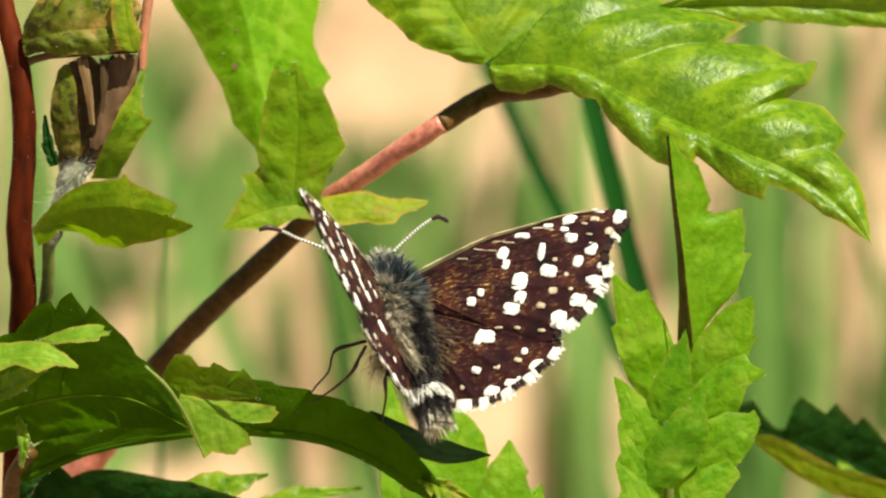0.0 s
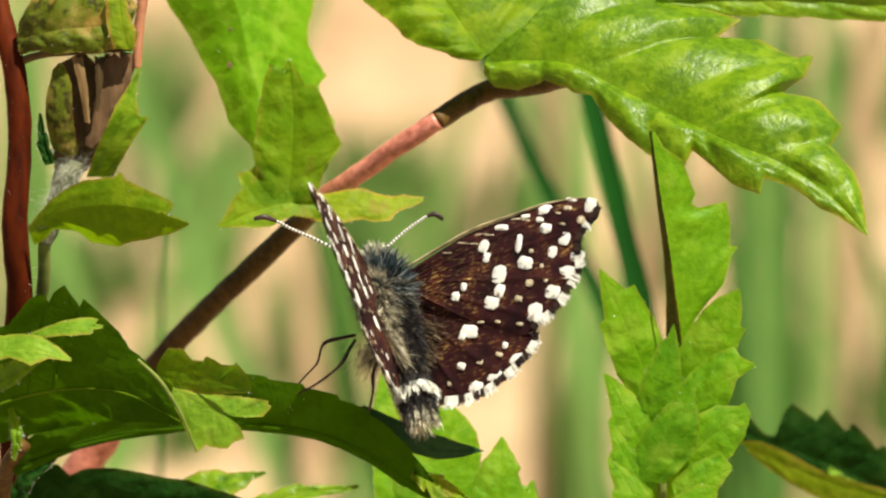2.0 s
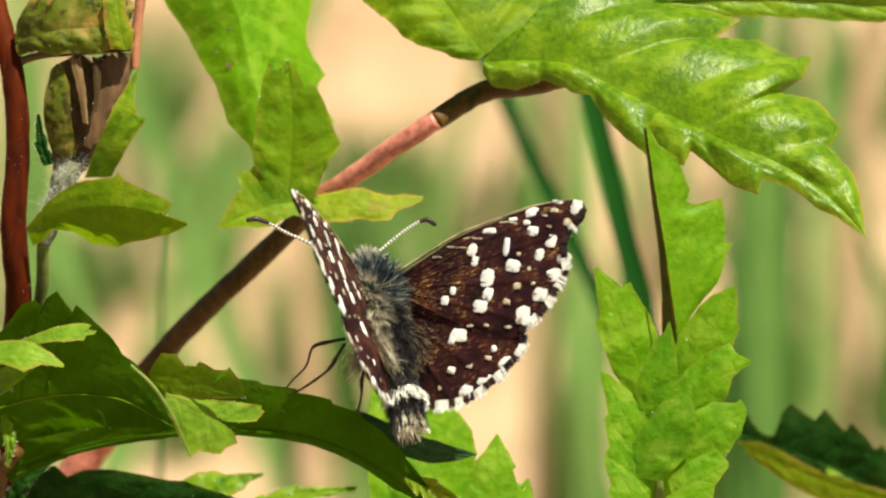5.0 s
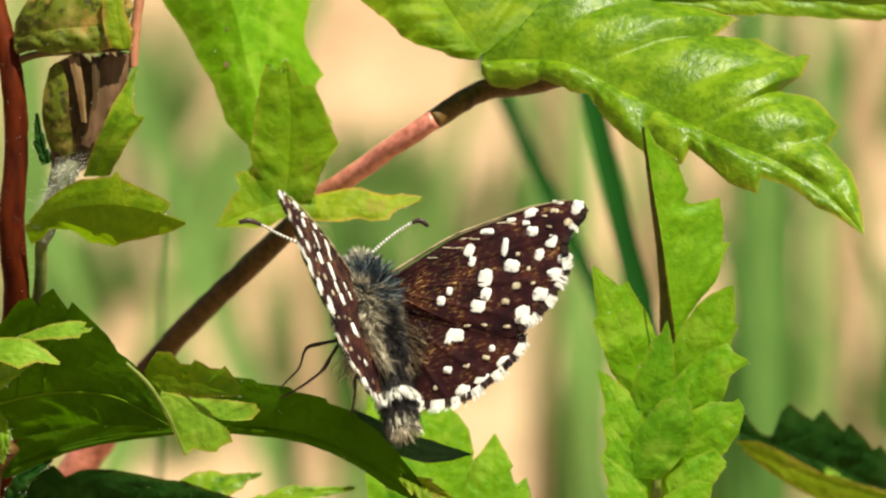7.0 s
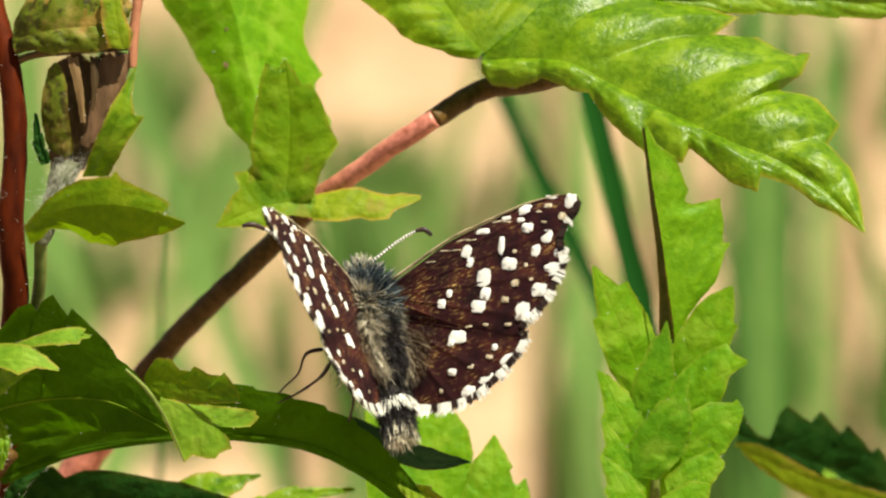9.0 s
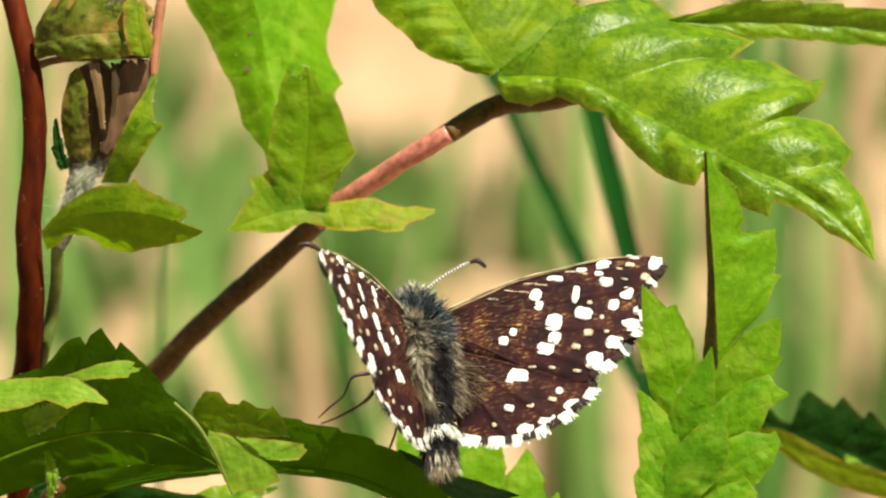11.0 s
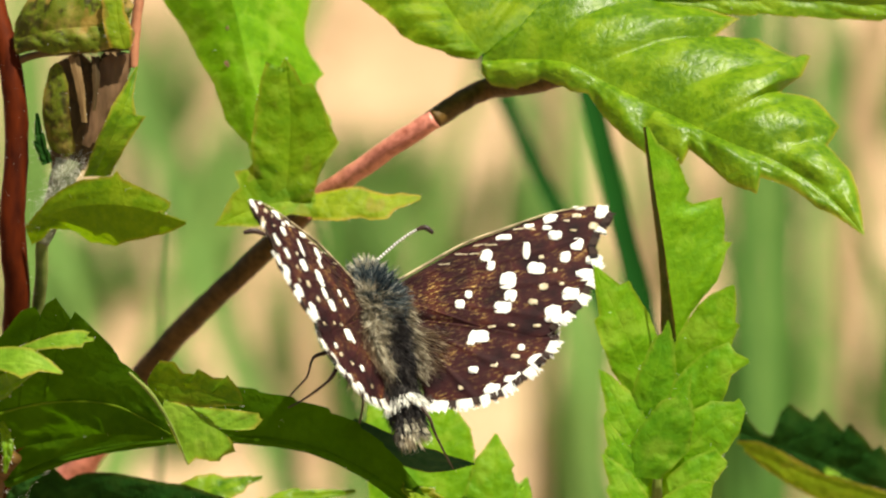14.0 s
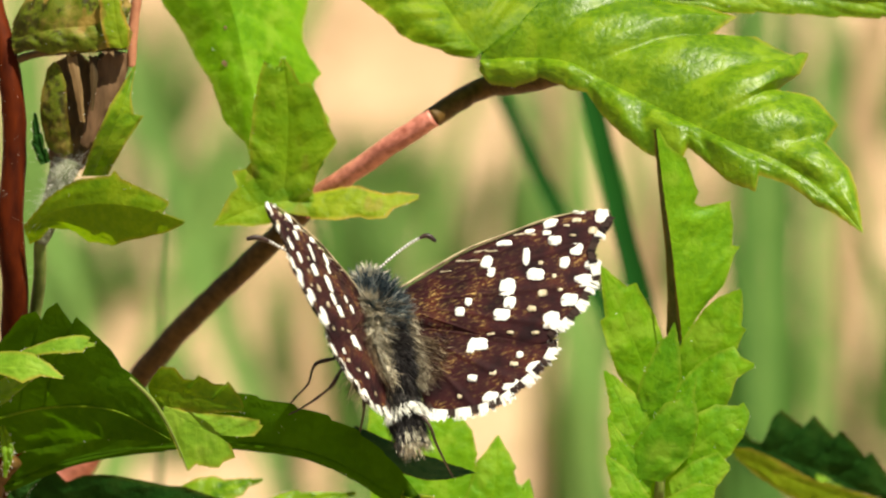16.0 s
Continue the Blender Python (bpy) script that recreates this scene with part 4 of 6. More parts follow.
def perch_leaf():
    """The arched leaf that the butterfly stands on: its underside is coloured dark for shade, its side lobes catch the
    sun.
    """
    own = thing("perch_leaf", (-8.07, -10.06, 3), "arched green compound leaf, darkened for shade, with sunlit side lobes", "leaf")
    foot = (-29.07, -16.80, 8)
    stalk(own, "leaf_stalk", [to_ground(foot), foot, (-28.22, -13.75, 5), (-27.27, -12.62, 4)], [0.8, 0.75, 0.6, 0.5], M_RED, "red-brown leaf stalk")
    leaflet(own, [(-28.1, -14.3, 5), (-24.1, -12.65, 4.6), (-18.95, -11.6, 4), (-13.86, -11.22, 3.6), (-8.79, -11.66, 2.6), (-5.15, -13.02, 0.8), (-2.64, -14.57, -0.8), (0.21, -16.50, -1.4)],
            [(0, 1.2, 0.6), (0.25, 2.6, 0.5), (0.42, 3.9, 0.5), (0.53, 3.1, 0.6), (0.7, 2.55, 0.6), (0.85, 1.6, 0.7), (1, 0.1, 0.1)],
            M_LEAF_SHADED, (0.05, -1, -0.42), teeth=15, bite=0.07, fold=-0.12, quilt=0.14, seed=51, label="arched leaf blade, underside darkened for shade")
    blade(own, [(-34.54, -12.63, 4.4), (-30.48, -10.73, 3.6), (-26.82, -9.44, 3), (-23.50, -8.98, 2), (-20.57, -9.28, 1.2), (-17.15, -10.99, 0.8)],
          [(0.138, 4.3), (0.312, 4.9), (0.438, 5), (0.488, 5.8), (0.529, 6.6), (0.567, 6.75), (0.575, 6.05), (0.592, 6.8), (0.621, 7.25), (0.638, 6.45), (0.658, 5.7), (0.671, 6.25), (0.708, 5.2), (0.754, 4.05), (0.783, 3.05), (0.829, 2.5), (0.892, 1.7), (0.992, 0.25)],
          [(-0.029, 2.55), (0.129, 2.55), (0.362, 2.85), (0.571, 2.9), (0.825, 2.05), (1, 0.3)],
          M_LEAF_SHADED, (0, -1, -0.5), fold=-0.06, quilt=0.12, veins=6, seed=52, label="broad toothed leaf lobe darkened for shade", rib_mat=M_LEAF_YOUNG)
    # Lighter green than its neighbours stands for light coming through this lobe.
    blade(own, [(-18.70, -7.67, 1), (-15.90, -8.13, 1), (-12.54, -8.99, 1)],
          [(0.025, 0.6), (0.104, 1.6), (0.262, 1.65), (0.371, 1), (0.475, 1.1), (0.5, 1.55), (0.662, 1.15), (0.779, 1.3), (0.779, 1.6), (0.929, 0.8), (0.992, 0.05)],
          [(0.088, 1.3), (0.571, 1.2), (0.996, 0.2)],
          M_LEAF_YOUNG, (0.1, -0.95, -0.45), fold=0.05, quilt=0.06, seed=53, label="thin leaf lobe, lighter green for light through it")
    # Dark blue-green blade put where shade shows below the tail.
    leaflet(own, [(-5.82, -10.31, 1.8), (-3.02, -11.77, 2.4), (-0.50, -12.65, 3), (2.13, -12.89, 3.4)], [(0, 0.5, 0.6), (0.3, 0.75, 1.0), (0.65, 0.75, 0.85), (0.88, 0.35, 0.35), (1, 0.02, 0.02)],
            M_LEAF_SHADOW, (0.05, -1, -0.3), teeth=2, bite=0.03, fold=0.1, quilt=0.03, seed=140, label="pointed lobe, dark blue-green to stand for shade", fuzz=6)
    # sunlit lobes, in a paler green than the shade-darkened blade
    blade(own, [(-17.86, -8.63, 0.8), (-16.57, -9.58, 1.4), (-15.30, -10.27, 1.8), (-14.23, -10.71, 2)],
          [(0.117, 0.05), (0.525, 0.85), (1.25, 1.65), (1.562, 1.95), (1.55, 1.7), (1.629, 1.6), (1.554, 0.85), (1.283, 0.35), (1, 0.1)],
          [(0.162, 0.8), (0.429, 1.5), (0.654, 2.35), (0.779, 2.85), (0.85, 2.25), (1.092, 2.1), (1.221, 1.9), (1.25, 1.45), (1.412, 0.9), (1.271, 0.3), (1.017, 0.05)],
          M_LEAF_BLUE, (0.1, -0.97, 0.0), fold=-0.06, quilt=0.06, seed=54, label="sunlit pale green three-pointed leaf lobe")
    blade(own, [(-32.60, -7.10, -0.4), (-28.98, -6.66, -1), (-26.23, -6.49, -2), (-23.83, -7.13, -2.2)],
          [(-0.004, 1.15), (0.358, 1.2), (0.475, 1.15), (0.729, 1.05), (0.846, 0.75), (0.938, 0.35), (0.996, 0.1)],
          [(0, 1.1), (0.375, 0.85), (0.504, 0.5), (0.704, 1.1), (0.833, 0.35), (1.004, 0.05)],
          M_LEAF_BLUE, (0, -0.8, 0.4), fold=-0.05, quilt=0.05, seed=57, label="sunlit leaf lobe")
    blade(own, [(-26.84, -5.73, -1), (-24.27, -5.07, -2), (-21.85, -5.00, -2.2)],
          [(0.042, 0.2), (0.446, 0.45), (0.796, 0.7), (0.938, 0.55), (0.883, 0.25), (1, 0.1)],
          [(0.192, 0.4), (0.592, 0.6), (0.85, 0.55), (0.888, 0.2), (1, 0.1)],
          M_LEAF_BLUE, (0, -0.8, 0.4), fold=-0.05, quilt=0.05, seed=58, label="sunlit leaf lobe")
    stalk(own, "lobe_vein", [(-19.77, -7.10, -0.3), (-18.43, -8.39, 0), (-17.23, -10.26, 0.3), (-16.09, -12.94, 1.2)], [0.10, 0.13, 0.09, 0.04], M_STALK_GREEN, "thick pale green vein", n=24, sides=8)
    leaflet(own, [(-29.12, -8.91, 0.5), (-27.24, -7.99, -0.5), (-25.78, -7.08, -1)], [(0, 1.0, 0.8), (0.5, 1.0, 0.6), (1, 0.1, 0.1)], M_LEAF, (0, -0.9, 0.3), teeth=2, bite=0.2, seed=59)
    leaflet(own, [(-27.91, -10.35, 1), (-27.46, -11.75, 0), (-27.57, -13.54, 0)], [(0, 0.2, 0.2), (0.5, 0.5, 0.4), (1, 0.1, 0.1)], M_LEAF, (0, -1, 0.2), teeth=2, bite=0.2, seed=60)
    leaflet(own, [(-2.46, -14.13, -1), (-1.03, -14.62, -1.2), (1.21, -15.78, -1.5)], [(0, 0.3, 0.4), (0.5, 0.6, 1.4), (1, 0.1, 0.3)], M_LEAF_OLIVE, (0.1, -0.9, 0.3), teeth=3, bite=0.3, seed=61)
    return own


def upright_leaf():
    """The pinnate leaf that stands beside the butterfly."""
    own = thing("upright_leaf", (14.05, -16.29, -2), "upright fresh green pinnate leaf with toothed lobes", "leaf")
    base = (13.83, -19.31, 1)
    stalk(own, "leaf_stalk", [to_ground(base), base, (13.56, -14.92, -1), (14.08, -10.63, -1.5), (14.66, -5.64, -2)], [0.8, 0.7, 0.45, 0.35, 0.25], M_STALK_GREEN)
    blade(own, [(14.67, -5.85, -2.4), (14.36, -2.09, -3), (13.49, 2.86, -3.5), (12.66, 7.72, -4)],
          [(0.029, 0.15), (0.308, 0.3), (0.658, 0.2), (0.992, 0.1)],
          [(-0.004, 0.3), (0.125, 1), (0.208, 1.95), (0.271, 2.95), (0.392, 3.85), (0.421, 4.35), (0.433, 3.85), (0.521, 4.15), (0.621, 4.2), (0.617, 2.3), (0.638, 1.85), (0.683, 2.2), (0.779, 1.85), (0.842, 1.6), (0.908, 0.6), (0.992, 0.15)],
          M_LEAF_SMOOTH, (0.15, -0.9, 0.35), fold=-0.06, veins=5, seed=71, fuzz=10, label="fresh green end leaflet, partly folded", quilt=0.1)
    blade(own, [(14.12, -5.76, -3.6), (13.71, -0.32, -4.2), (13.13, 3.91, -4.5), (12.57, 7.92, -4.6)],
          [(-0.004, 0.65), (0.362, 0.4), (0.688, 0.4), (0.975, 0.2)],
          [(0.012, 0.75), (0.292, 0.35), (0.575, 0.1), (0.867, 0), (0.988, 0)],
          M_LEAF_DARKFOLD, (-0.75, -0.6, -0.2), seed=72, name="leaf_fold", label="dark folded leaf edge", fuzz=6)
    blade(own, [(13.61, -19.25, 0), (13.39, -13.49, -1), (14.08, -6.36, -1.4)],
          [(0.012, 2.5), (0.521, 2.35), (0.854, 1.75), (0.996, 0.05)],
          [(-0.017, 2.75), (0.475, 4), (0.838, 2.6), (0.996, 0.1)],
          M_LEAF_SMOOTH, (0.1, -0.95, 0.25), fold=-0.06, veins=5, seed=70, fuzz=10, quilt=0.1)
    blade(own, [(14.39, -9.18, -2.4), (16.12, -5.97, -3.2), (18.25, -2.30, -3.6)],
          [(0.225, 1.35), (0.471, 1.45), (0.696, 1.35), (0.838, 1.05), (1, 0.1)],
          [(0.142, 1.2), (0.471, 2), (0.642, 1.65), (0.762, 1.6), (0.767, 1.2), (0.883, 0.75), (0.996, 0.05)],
          M_LEAF_SMOOTH, (0.1, -0.95, 0.25), fold=-0.06, veins=5, seed=74, fuzz=10, quilt=0.1)
    blade(own, [(12.99, -9.19, -2), (11.60, -5.62, -3), (10.53, -3.32, -3.5), (9.45, -0.92, -4)],
          [(0.029, 1.15), (0.217, 1.7), (0.429, 1.7), (0.617, 1.45), (0.629, 1.05), (0.792, 0.65), (0.992, 0.1)],
          [(-0.033, 1.6), (0.292, 1.8), (0.462, 1.95), (0.679, 1.65), (0.762, 1.6), (0.767, 0.95), (0.967, 0.1)],
          M_LEAF_SMOOTH, (0.1, -0.95, 0.25), fold=-0.06, veins=5, seed=73, fuzz=10, quilt=0.1)
    blade(own, [(14.36, -10.86, -3), (16.88, -8.30, -3.6), (19.18, -7.02, -4)],
          [(0.2, 1.55), (0.567, 1.8), (0.875, 1.7), (0.896, 0.95), (1.004, 0.1)],
          [(0.071, 1.25), (0.488, 1.4), (0.638, 0.95), (0.762, 0.25), (0.992, 0.1)],
          M_LEAF_SMOOTH, (0.1, -0.95, 0.25), fold=-0.06, veins=5, seed=75, fuzz=10, quilt=0.1)
    blade(own, [(12.44, -10.74, -3.4), (13.26, -8.08, -4), (14.09, -4.44, -4.3)],
          [(0.033, 1.1), (0.475, 1.1), (0.825, 0.6), (0.867, 0.2), (0.996, 0.05)],
          [(0.062, 1.2), (0.517, 1.35), (0.829, 0.6), (0.996, 0.05)],
          M_LEAF_SMOOTH, (0.1, -0.95, 0.25), fold=-0.06, veins=5, seed=79, fuzz=10, quilt=0.1)
    blade(own, [(12.58, -12.90, -3.4), (11.22, -10.27, -3.9), (9.73, -7.54, -4.1)],
          [(0.071, 1.2), (0.338, 1.4), (0.554, 1.2), (0.596, 0.8), (0.808, 0.4), (0.992, 0.05)],
          [(0.058, 1.25), (0.579, 1.25), (0.862, 0.6), (0.996, 0.05)],
          M_LEAF_SMOOTH, (0.1, -0.95, 0.25), fold=-0.06, veins=5, seed=77, fuzz=10, quilt=0.1)
    blade(own, [(14.34, -13.88, -3.6), (16.49, -11.45, -4.2), (18.91, -10.11, -4.4)],
          [(0.225, 1.7), (0.533, 1.55), (0.717, 1.5), (0.929, 0.85), (1.004, 0.9), (1.012, 0.15)],
          [(0.021, 1.1), (0.296, 1.75), (0.604, 1.75), (0.833, 1.1), (0.992, 0.1)],
          M_LEAF_SMOOTH, (0.1, -0.95, 0.25), fold=-0.06, veins=5, seed=76, fuzz=10, quilt=0.1)
    blade(own, [(12.13, -14.28, -4), (13.94, -10.66, -4.6), (15.55, -7.63, -4.8)],
          [(0.046, 1.3), (0.333, 1.25), (0.646, 0.8), (0.738, 0.05), (0.992, 0)],
          [(0.067, 1.4), (0.375, 2.2), (0.654, 1.55), (0.808, 0.6), (0.992, 0.05)],
          M_LEAF_SMOOTH, (0.1, -0.95, 0.25), fold=-0.06, veins=5, seed=80, fuzz=10, quilt=0.1)
    blade(own, [(12.63, -15.35, -3.8), (11.20, -12.86, -4.3), (10.03, -10.53, -4.5)],
          [(0.108, 1.25), (0.408, 1.35), (0.646, 0.9), (0.683, 0.55), (0.992, 0.05)],
          [(0.1, 1.05), (0.596, 0.65), (0.996, 0.05)],
          M_LEAF_SMOOTH, (0.1, -0.95, 0.25), fold=-0.06, veins=5, seed=82, fuzz=10, quilt=0.1)
    blade(own, [(13.96, -16.36, -4), (15.70, -14.61, -4.5), (17.77, -13.41, -4.7)],
          [(0.279, 1.35), (0.642, 1.4), (0.962, 1.25), (1.012, 0.1)],
          [(0.071, 0.85), (0.671, 0.9), (0.988, 0.1)],
          M_LEAF_SMOOTH, (0.1, -0.95, 0.25), fold=-0.06, veins=5, seed=83, fuzz=10, quilt=0.1)
    blade(own, [(12.97, -17.44, -4.2), (11.54, -14.96, -4.6), (9.95, -12.77, -4.8)],
          [(0.188, 1.4), (0.633, 1.2), (0.675, 0.8), (0.988, 0.1)],
          [(0.125, 0.95), (0.638, 0.8), (0.996, 0.05)],
          M_LEAF_SMOOTH, (0.1, -0.95, 0.25), fold=-0.06, veins=5, seed=84, fuzz=10, quilt=0.1)
    blade(own, [(13.59, -18.27, -4.6), (14.80, -16.13, -5), (16.79, -14.65, -5.2)],
          [(0.25, 1.45), (0.592, 1.05), (0.842, 0.85), (1.012, 0.1)],
          [(0.125, 1.25), (0.8, 1.3), (0.988, 0.15)],
          M_LEAF_SMOOTH, (0.1, -0.95, 0.25), fold=-0.06, veins=5, seed=81, fuzz=10, quilt=0.1)
    return own


def low_leaf():
    """The flat sunlit leaf below the butterfly, set back so that its shadow misses it."""
    own = thing("low_leaf", (-0.14, -15.17, 4.5), "sunlit pale green toothed leaf below the butterfly", "leaf")
    base = (0.60, -21.27, 15)
    stalk(own, "leaf_stalk", [to_ground(base), base, (0.41, -18.86, 12), (0.04, -16.93, 10.5)], [0.7, 0.6, 0.5, 0.4], M_STALK_GREEN)
    blade(own, [(-2.37, -18.10, 11.7), (-3.48, -13.30, 12), (-4.42, -7.95, 12.8)],
          [(0.05, 2.15), (0.342, 1.8), (0.65, 1.25), (0.85, 0.65), (0.992, 0.05)],
          [(-0.038, 1.65), (0.458, 1.55), (0.762, 0.6), (0.988, 0.05)],
          M_LEAF_SMOOTH, (0.05, -0.8, 0.6), quilt=0.05, seed=92, fuzz=12)
    blade(own, [(-0.52, -18.09, 11.5), (-0.30, -14.40, 11.8), (0.30, -10.13, 12.5)],
          [(-0.025, 2.95), (0.267, 3.35), (0.575, 2.9), (0.838, 2.15), (0.967, 0.85), (1.004, 0.05)],
          [(0.021, 2.95), (0.35, 2.4), (0.654, 2.35), (0.825, 1.85), (0.929, 0.95), (0.996, 0.1)],
          M_LEAF_SMOOTH, (0.05, -0.8, 0.6), quilt=0.05, seed=91, fuzz=12, label="rounded sunlit lobe")
    blade(own, [(2.81, -18.06, 11), (3.36, -15.12, 11.2), (3.55, -12.03, 11.7)],
          [(-0.067, 2.2), (0.25, 1.8), (0.696, 1.3), (0.75, 1.05), (0.825, 0.7), (0.988, 0.05)],
          [(0.054, 1.65), (0.417, 1.65), (0.617, 1.15), (0.654, 1.3), (0.8, 0.8), (0.988, 0.05)],
          M_LEAF_SMOOTH, (0.05, -0.8, 0.6), quilt=0.08, seed=93, fuzz=12, label="pointed sunlit lobe")
    blade(own, [(4.58, -18.43, 10.9), (5.21, -16.59, 11.1), (5.59, -14.91, 11.5)],
          [(-0.088, 1), (0.442, 0.9), (0.892, 0.85), (0.838, 0.45), (0.988, 0.05)],
          [(0.15, 1.65), (0.562, 0.75), (0.983, 0.05)],
          M_LEAF_SMOOTH, (0.05, -0.8, 0.6), quilt=0.05, seed=94, fuzz=8)
    return own


def shaded_leaf():
    """The leaf low behind, its shade put into a dark green, with a lighter one before it."""
    own = thing("shaded_leaf", (23.73, -11.61, 28), "toothed leaf behind the plant, dark green to show it shaded", "leaf")
    base = (28.77, -22.46, 40)
    stalk(own, "leaf_stalk", [to_ground(base), base, (30.49, -18.03, 32)], [0.9, 0.8, 0.6], M_STALK_GREEN)
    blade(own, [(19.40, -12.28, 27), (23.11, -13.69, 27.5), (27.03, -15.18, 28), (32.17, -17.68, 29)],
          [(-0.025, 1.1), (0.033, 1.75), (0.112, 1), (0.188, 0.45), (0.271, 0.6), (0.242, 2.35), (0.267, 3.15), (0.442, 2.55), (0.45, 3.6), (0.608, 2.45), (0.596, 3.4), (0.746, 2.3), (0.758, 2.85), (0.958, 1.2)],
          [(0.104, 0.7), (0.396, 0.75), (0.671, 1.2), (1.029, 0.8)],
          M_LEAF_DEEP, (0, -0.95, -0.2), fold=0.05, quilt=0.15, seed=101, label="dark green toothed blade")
    blade(own, [(19.96, -13.32, 24), (23.65, -15.01, 24), (27.49, -16.39, 24), (31.71, -17.47, 24)],
          [(0, 0.2), (0.096, 0.8), (0.2, 0.9), (0.3, 0.8), (0.512, 0.5), (0.642, 0.65), (0.992, 0.5)],
          [(0.058, 0.25), (0.221, 0.8), (0.367, 1.1), (0.538, 1.4), (1.025, 1.15)],
          M_LEAF_OLIVE, (0, -0.92, -0.35), fold=0.05, quilt=0.1, seed=102, label="olive-edged leaf before it")
    # Pale leaflet put in for the sunlit patch on the olive leaf.
    leaflet(own, [(26.10, -15.21, 26), (28.04, -16.49, 26), (30.74, -17.92, 26)], [(0, 0.3, 0.3), (0.5, 0.5, 0.6), (1, 0.2, 0.2)], M_LEAF_BLUE, (0, -0.75, 0.6), teeth=3, bite=0.2, seed=104)
    return own


def foot_leaves():
    """The leaves at the foot of the stems."""
    own = thing("foot_leaf", (-21.77, -15.25, 14), "low dark green leaf with sunlit lobes", "leaf")
    base = (-28.73, -21.59, 26)
    stalk(own, "leaf_stalk", [to_ground(base), base, (-28.07, -17.31, 18), (-27.07, -15.67, 15)], [0.8, 0.7, 0.5, 0.4], M_STALK_GREEN)
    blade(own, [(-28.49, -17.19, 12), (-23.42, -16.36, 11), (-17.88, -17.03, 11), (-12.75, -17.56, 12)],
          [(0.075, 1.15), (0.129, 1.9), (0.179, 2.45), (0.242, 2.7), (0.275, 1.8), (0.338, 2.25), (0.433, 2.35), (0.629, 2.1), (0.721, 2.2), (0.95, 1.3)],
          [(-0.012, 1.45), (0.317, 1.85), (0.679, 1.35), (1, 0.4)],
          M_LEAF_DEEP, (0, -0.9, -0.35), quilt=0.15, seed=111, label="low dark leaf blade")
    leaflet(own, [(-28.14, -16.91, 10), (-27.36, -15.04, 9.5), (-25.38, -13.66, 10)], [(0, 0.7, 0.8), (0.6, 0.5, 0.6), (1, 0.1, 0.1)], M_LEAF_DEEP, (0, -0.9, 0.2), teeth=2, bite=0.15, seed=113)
    leaflet(own, [(-19.1, -17.5, 14), (-16.1, -16.0, 14), (-11.9, -14.8, 14)], [(0, 1.2, 1.2), (0.5, 1.4, 1.4), (1, 0.1, 0.1)], M_LEAF_BRIGHT, (0, -0.7, 0.7), teeth=3, bite=0.2, seed=114)
    leaflet(own, [(-13.2, -17.3, 14), (-9.85, -16.3, 14), (-5.7, -15.75, 14)], [(0, 0.8, 0.8), (0.5, 0.9, 0.9), (1, 0.1, 0.1)], M_LEAF_BRIGHT, (0, -0.7, 0.7), teeth=3, bite=0.2, seed=115)
    blade(own, [(-18.73, -17.24, 13), (-15.76, -15.64, 13), (-12.52, -14.75, 13)],
          [(0.088, 0.75), (0.329, 1.2), (0.471, 1.2), (0.65, 1.05), (0.746, 0.5), (1.004, 0.15)],
          [(0.025, 1.55), (0.558, 1.5), (0.875, 1), (0.996, 0.15)],
          M_LEAF_BRIGHT, (0, -0.8, 0.55), quilt=0.15, seed=116, label="low sunlit leaf lobe")
    return own


SPRAY, HANGING, BUDDING = leaf_spray(), hanging_leaf(), budding_stem()
PERCH, UPRIGHT, LOW, SHADED, FOOT = perch_leaf(), upright_leaf(), low_leaf(), shaded_leaf(), foot_leaves()


# ---- the butterfly ----
# The body frame: X to its right side, Y towards the head, Z out of its back.
AXIS = Vector((-0.267, 0.424, 0.865)).normalized()
BACK = Vector((0.486, -0.716, 0.501))
BACK = (BACK - AXIS * BACK.dot(AXIS)).normalized()
SIDE = AXIS.cross(BACK)
BODY_TURN = Matrix((SIDE, AXIS, BACK)).transposed().to_4x4()
THORAX = (-4.25, -2.51, 0.0)


def wing_turn(side, open_deg, sweep_deg):
    """The pose of a wing in the body's space: opened from the back by open_deg, swept forward by sweep_deg."""
    f, s = radians(open_deg), radians(sweep_deg)
    out = Vector((side * math.sin(f), 0, math.cos(f)))
    fore = Vector((0, 1, 0))
    x = math.cos(s) * out + math.sin(s) * fore
    y = math.cos(s) * fore - math.sin(s) * out
    m = Matrix((x, y, x.cross(y))).transposed().to_4x4()
    return Matrix.Translation(Vector((side * 1.02, 0, 0.3)) * MM) @ m


def wing_blade(owner, name, margin, root, side, lift, label, folds):
    """A wing as a fan from its root to its margin, with ribs raised along the veins."""
    pts = spline([Vector((x, y, 0)) for y, x in margin], 110)
    root = Vector((root[1], root[0], 0))
    nk, verts, uvs, faces = 26, [], [], []
    for k in range(nk + 1):
        f = k / nk
        for i, m in enumerate(pts):
            p = root + (m - root) * f
            a = i / (len(pts) - 1)
            rib = max(0.0, math.cos(a * math.pi * 2 * folds)) ** 6
            z = 0.07 * rib * min(1, 3 * f) + 0.5 * math.sin(math.pi * min(1, f)) * 0.35 + lift - 0.35 * f * f
            p = p + Vector((0, 0, side * z))
            verts.append(p * MM)
            uvs.append((f, a))
    w = len(pts)
    for k in range(nk):
        for i in range(w - 1):
            q = (k * w + i, k * w + i + 1, (k + 1) * w + i + 1, (k + 1) * w + i)
            faces.append(q)
    return mesh_object(name, verts, faces, M_WING, owner, label, uvs)


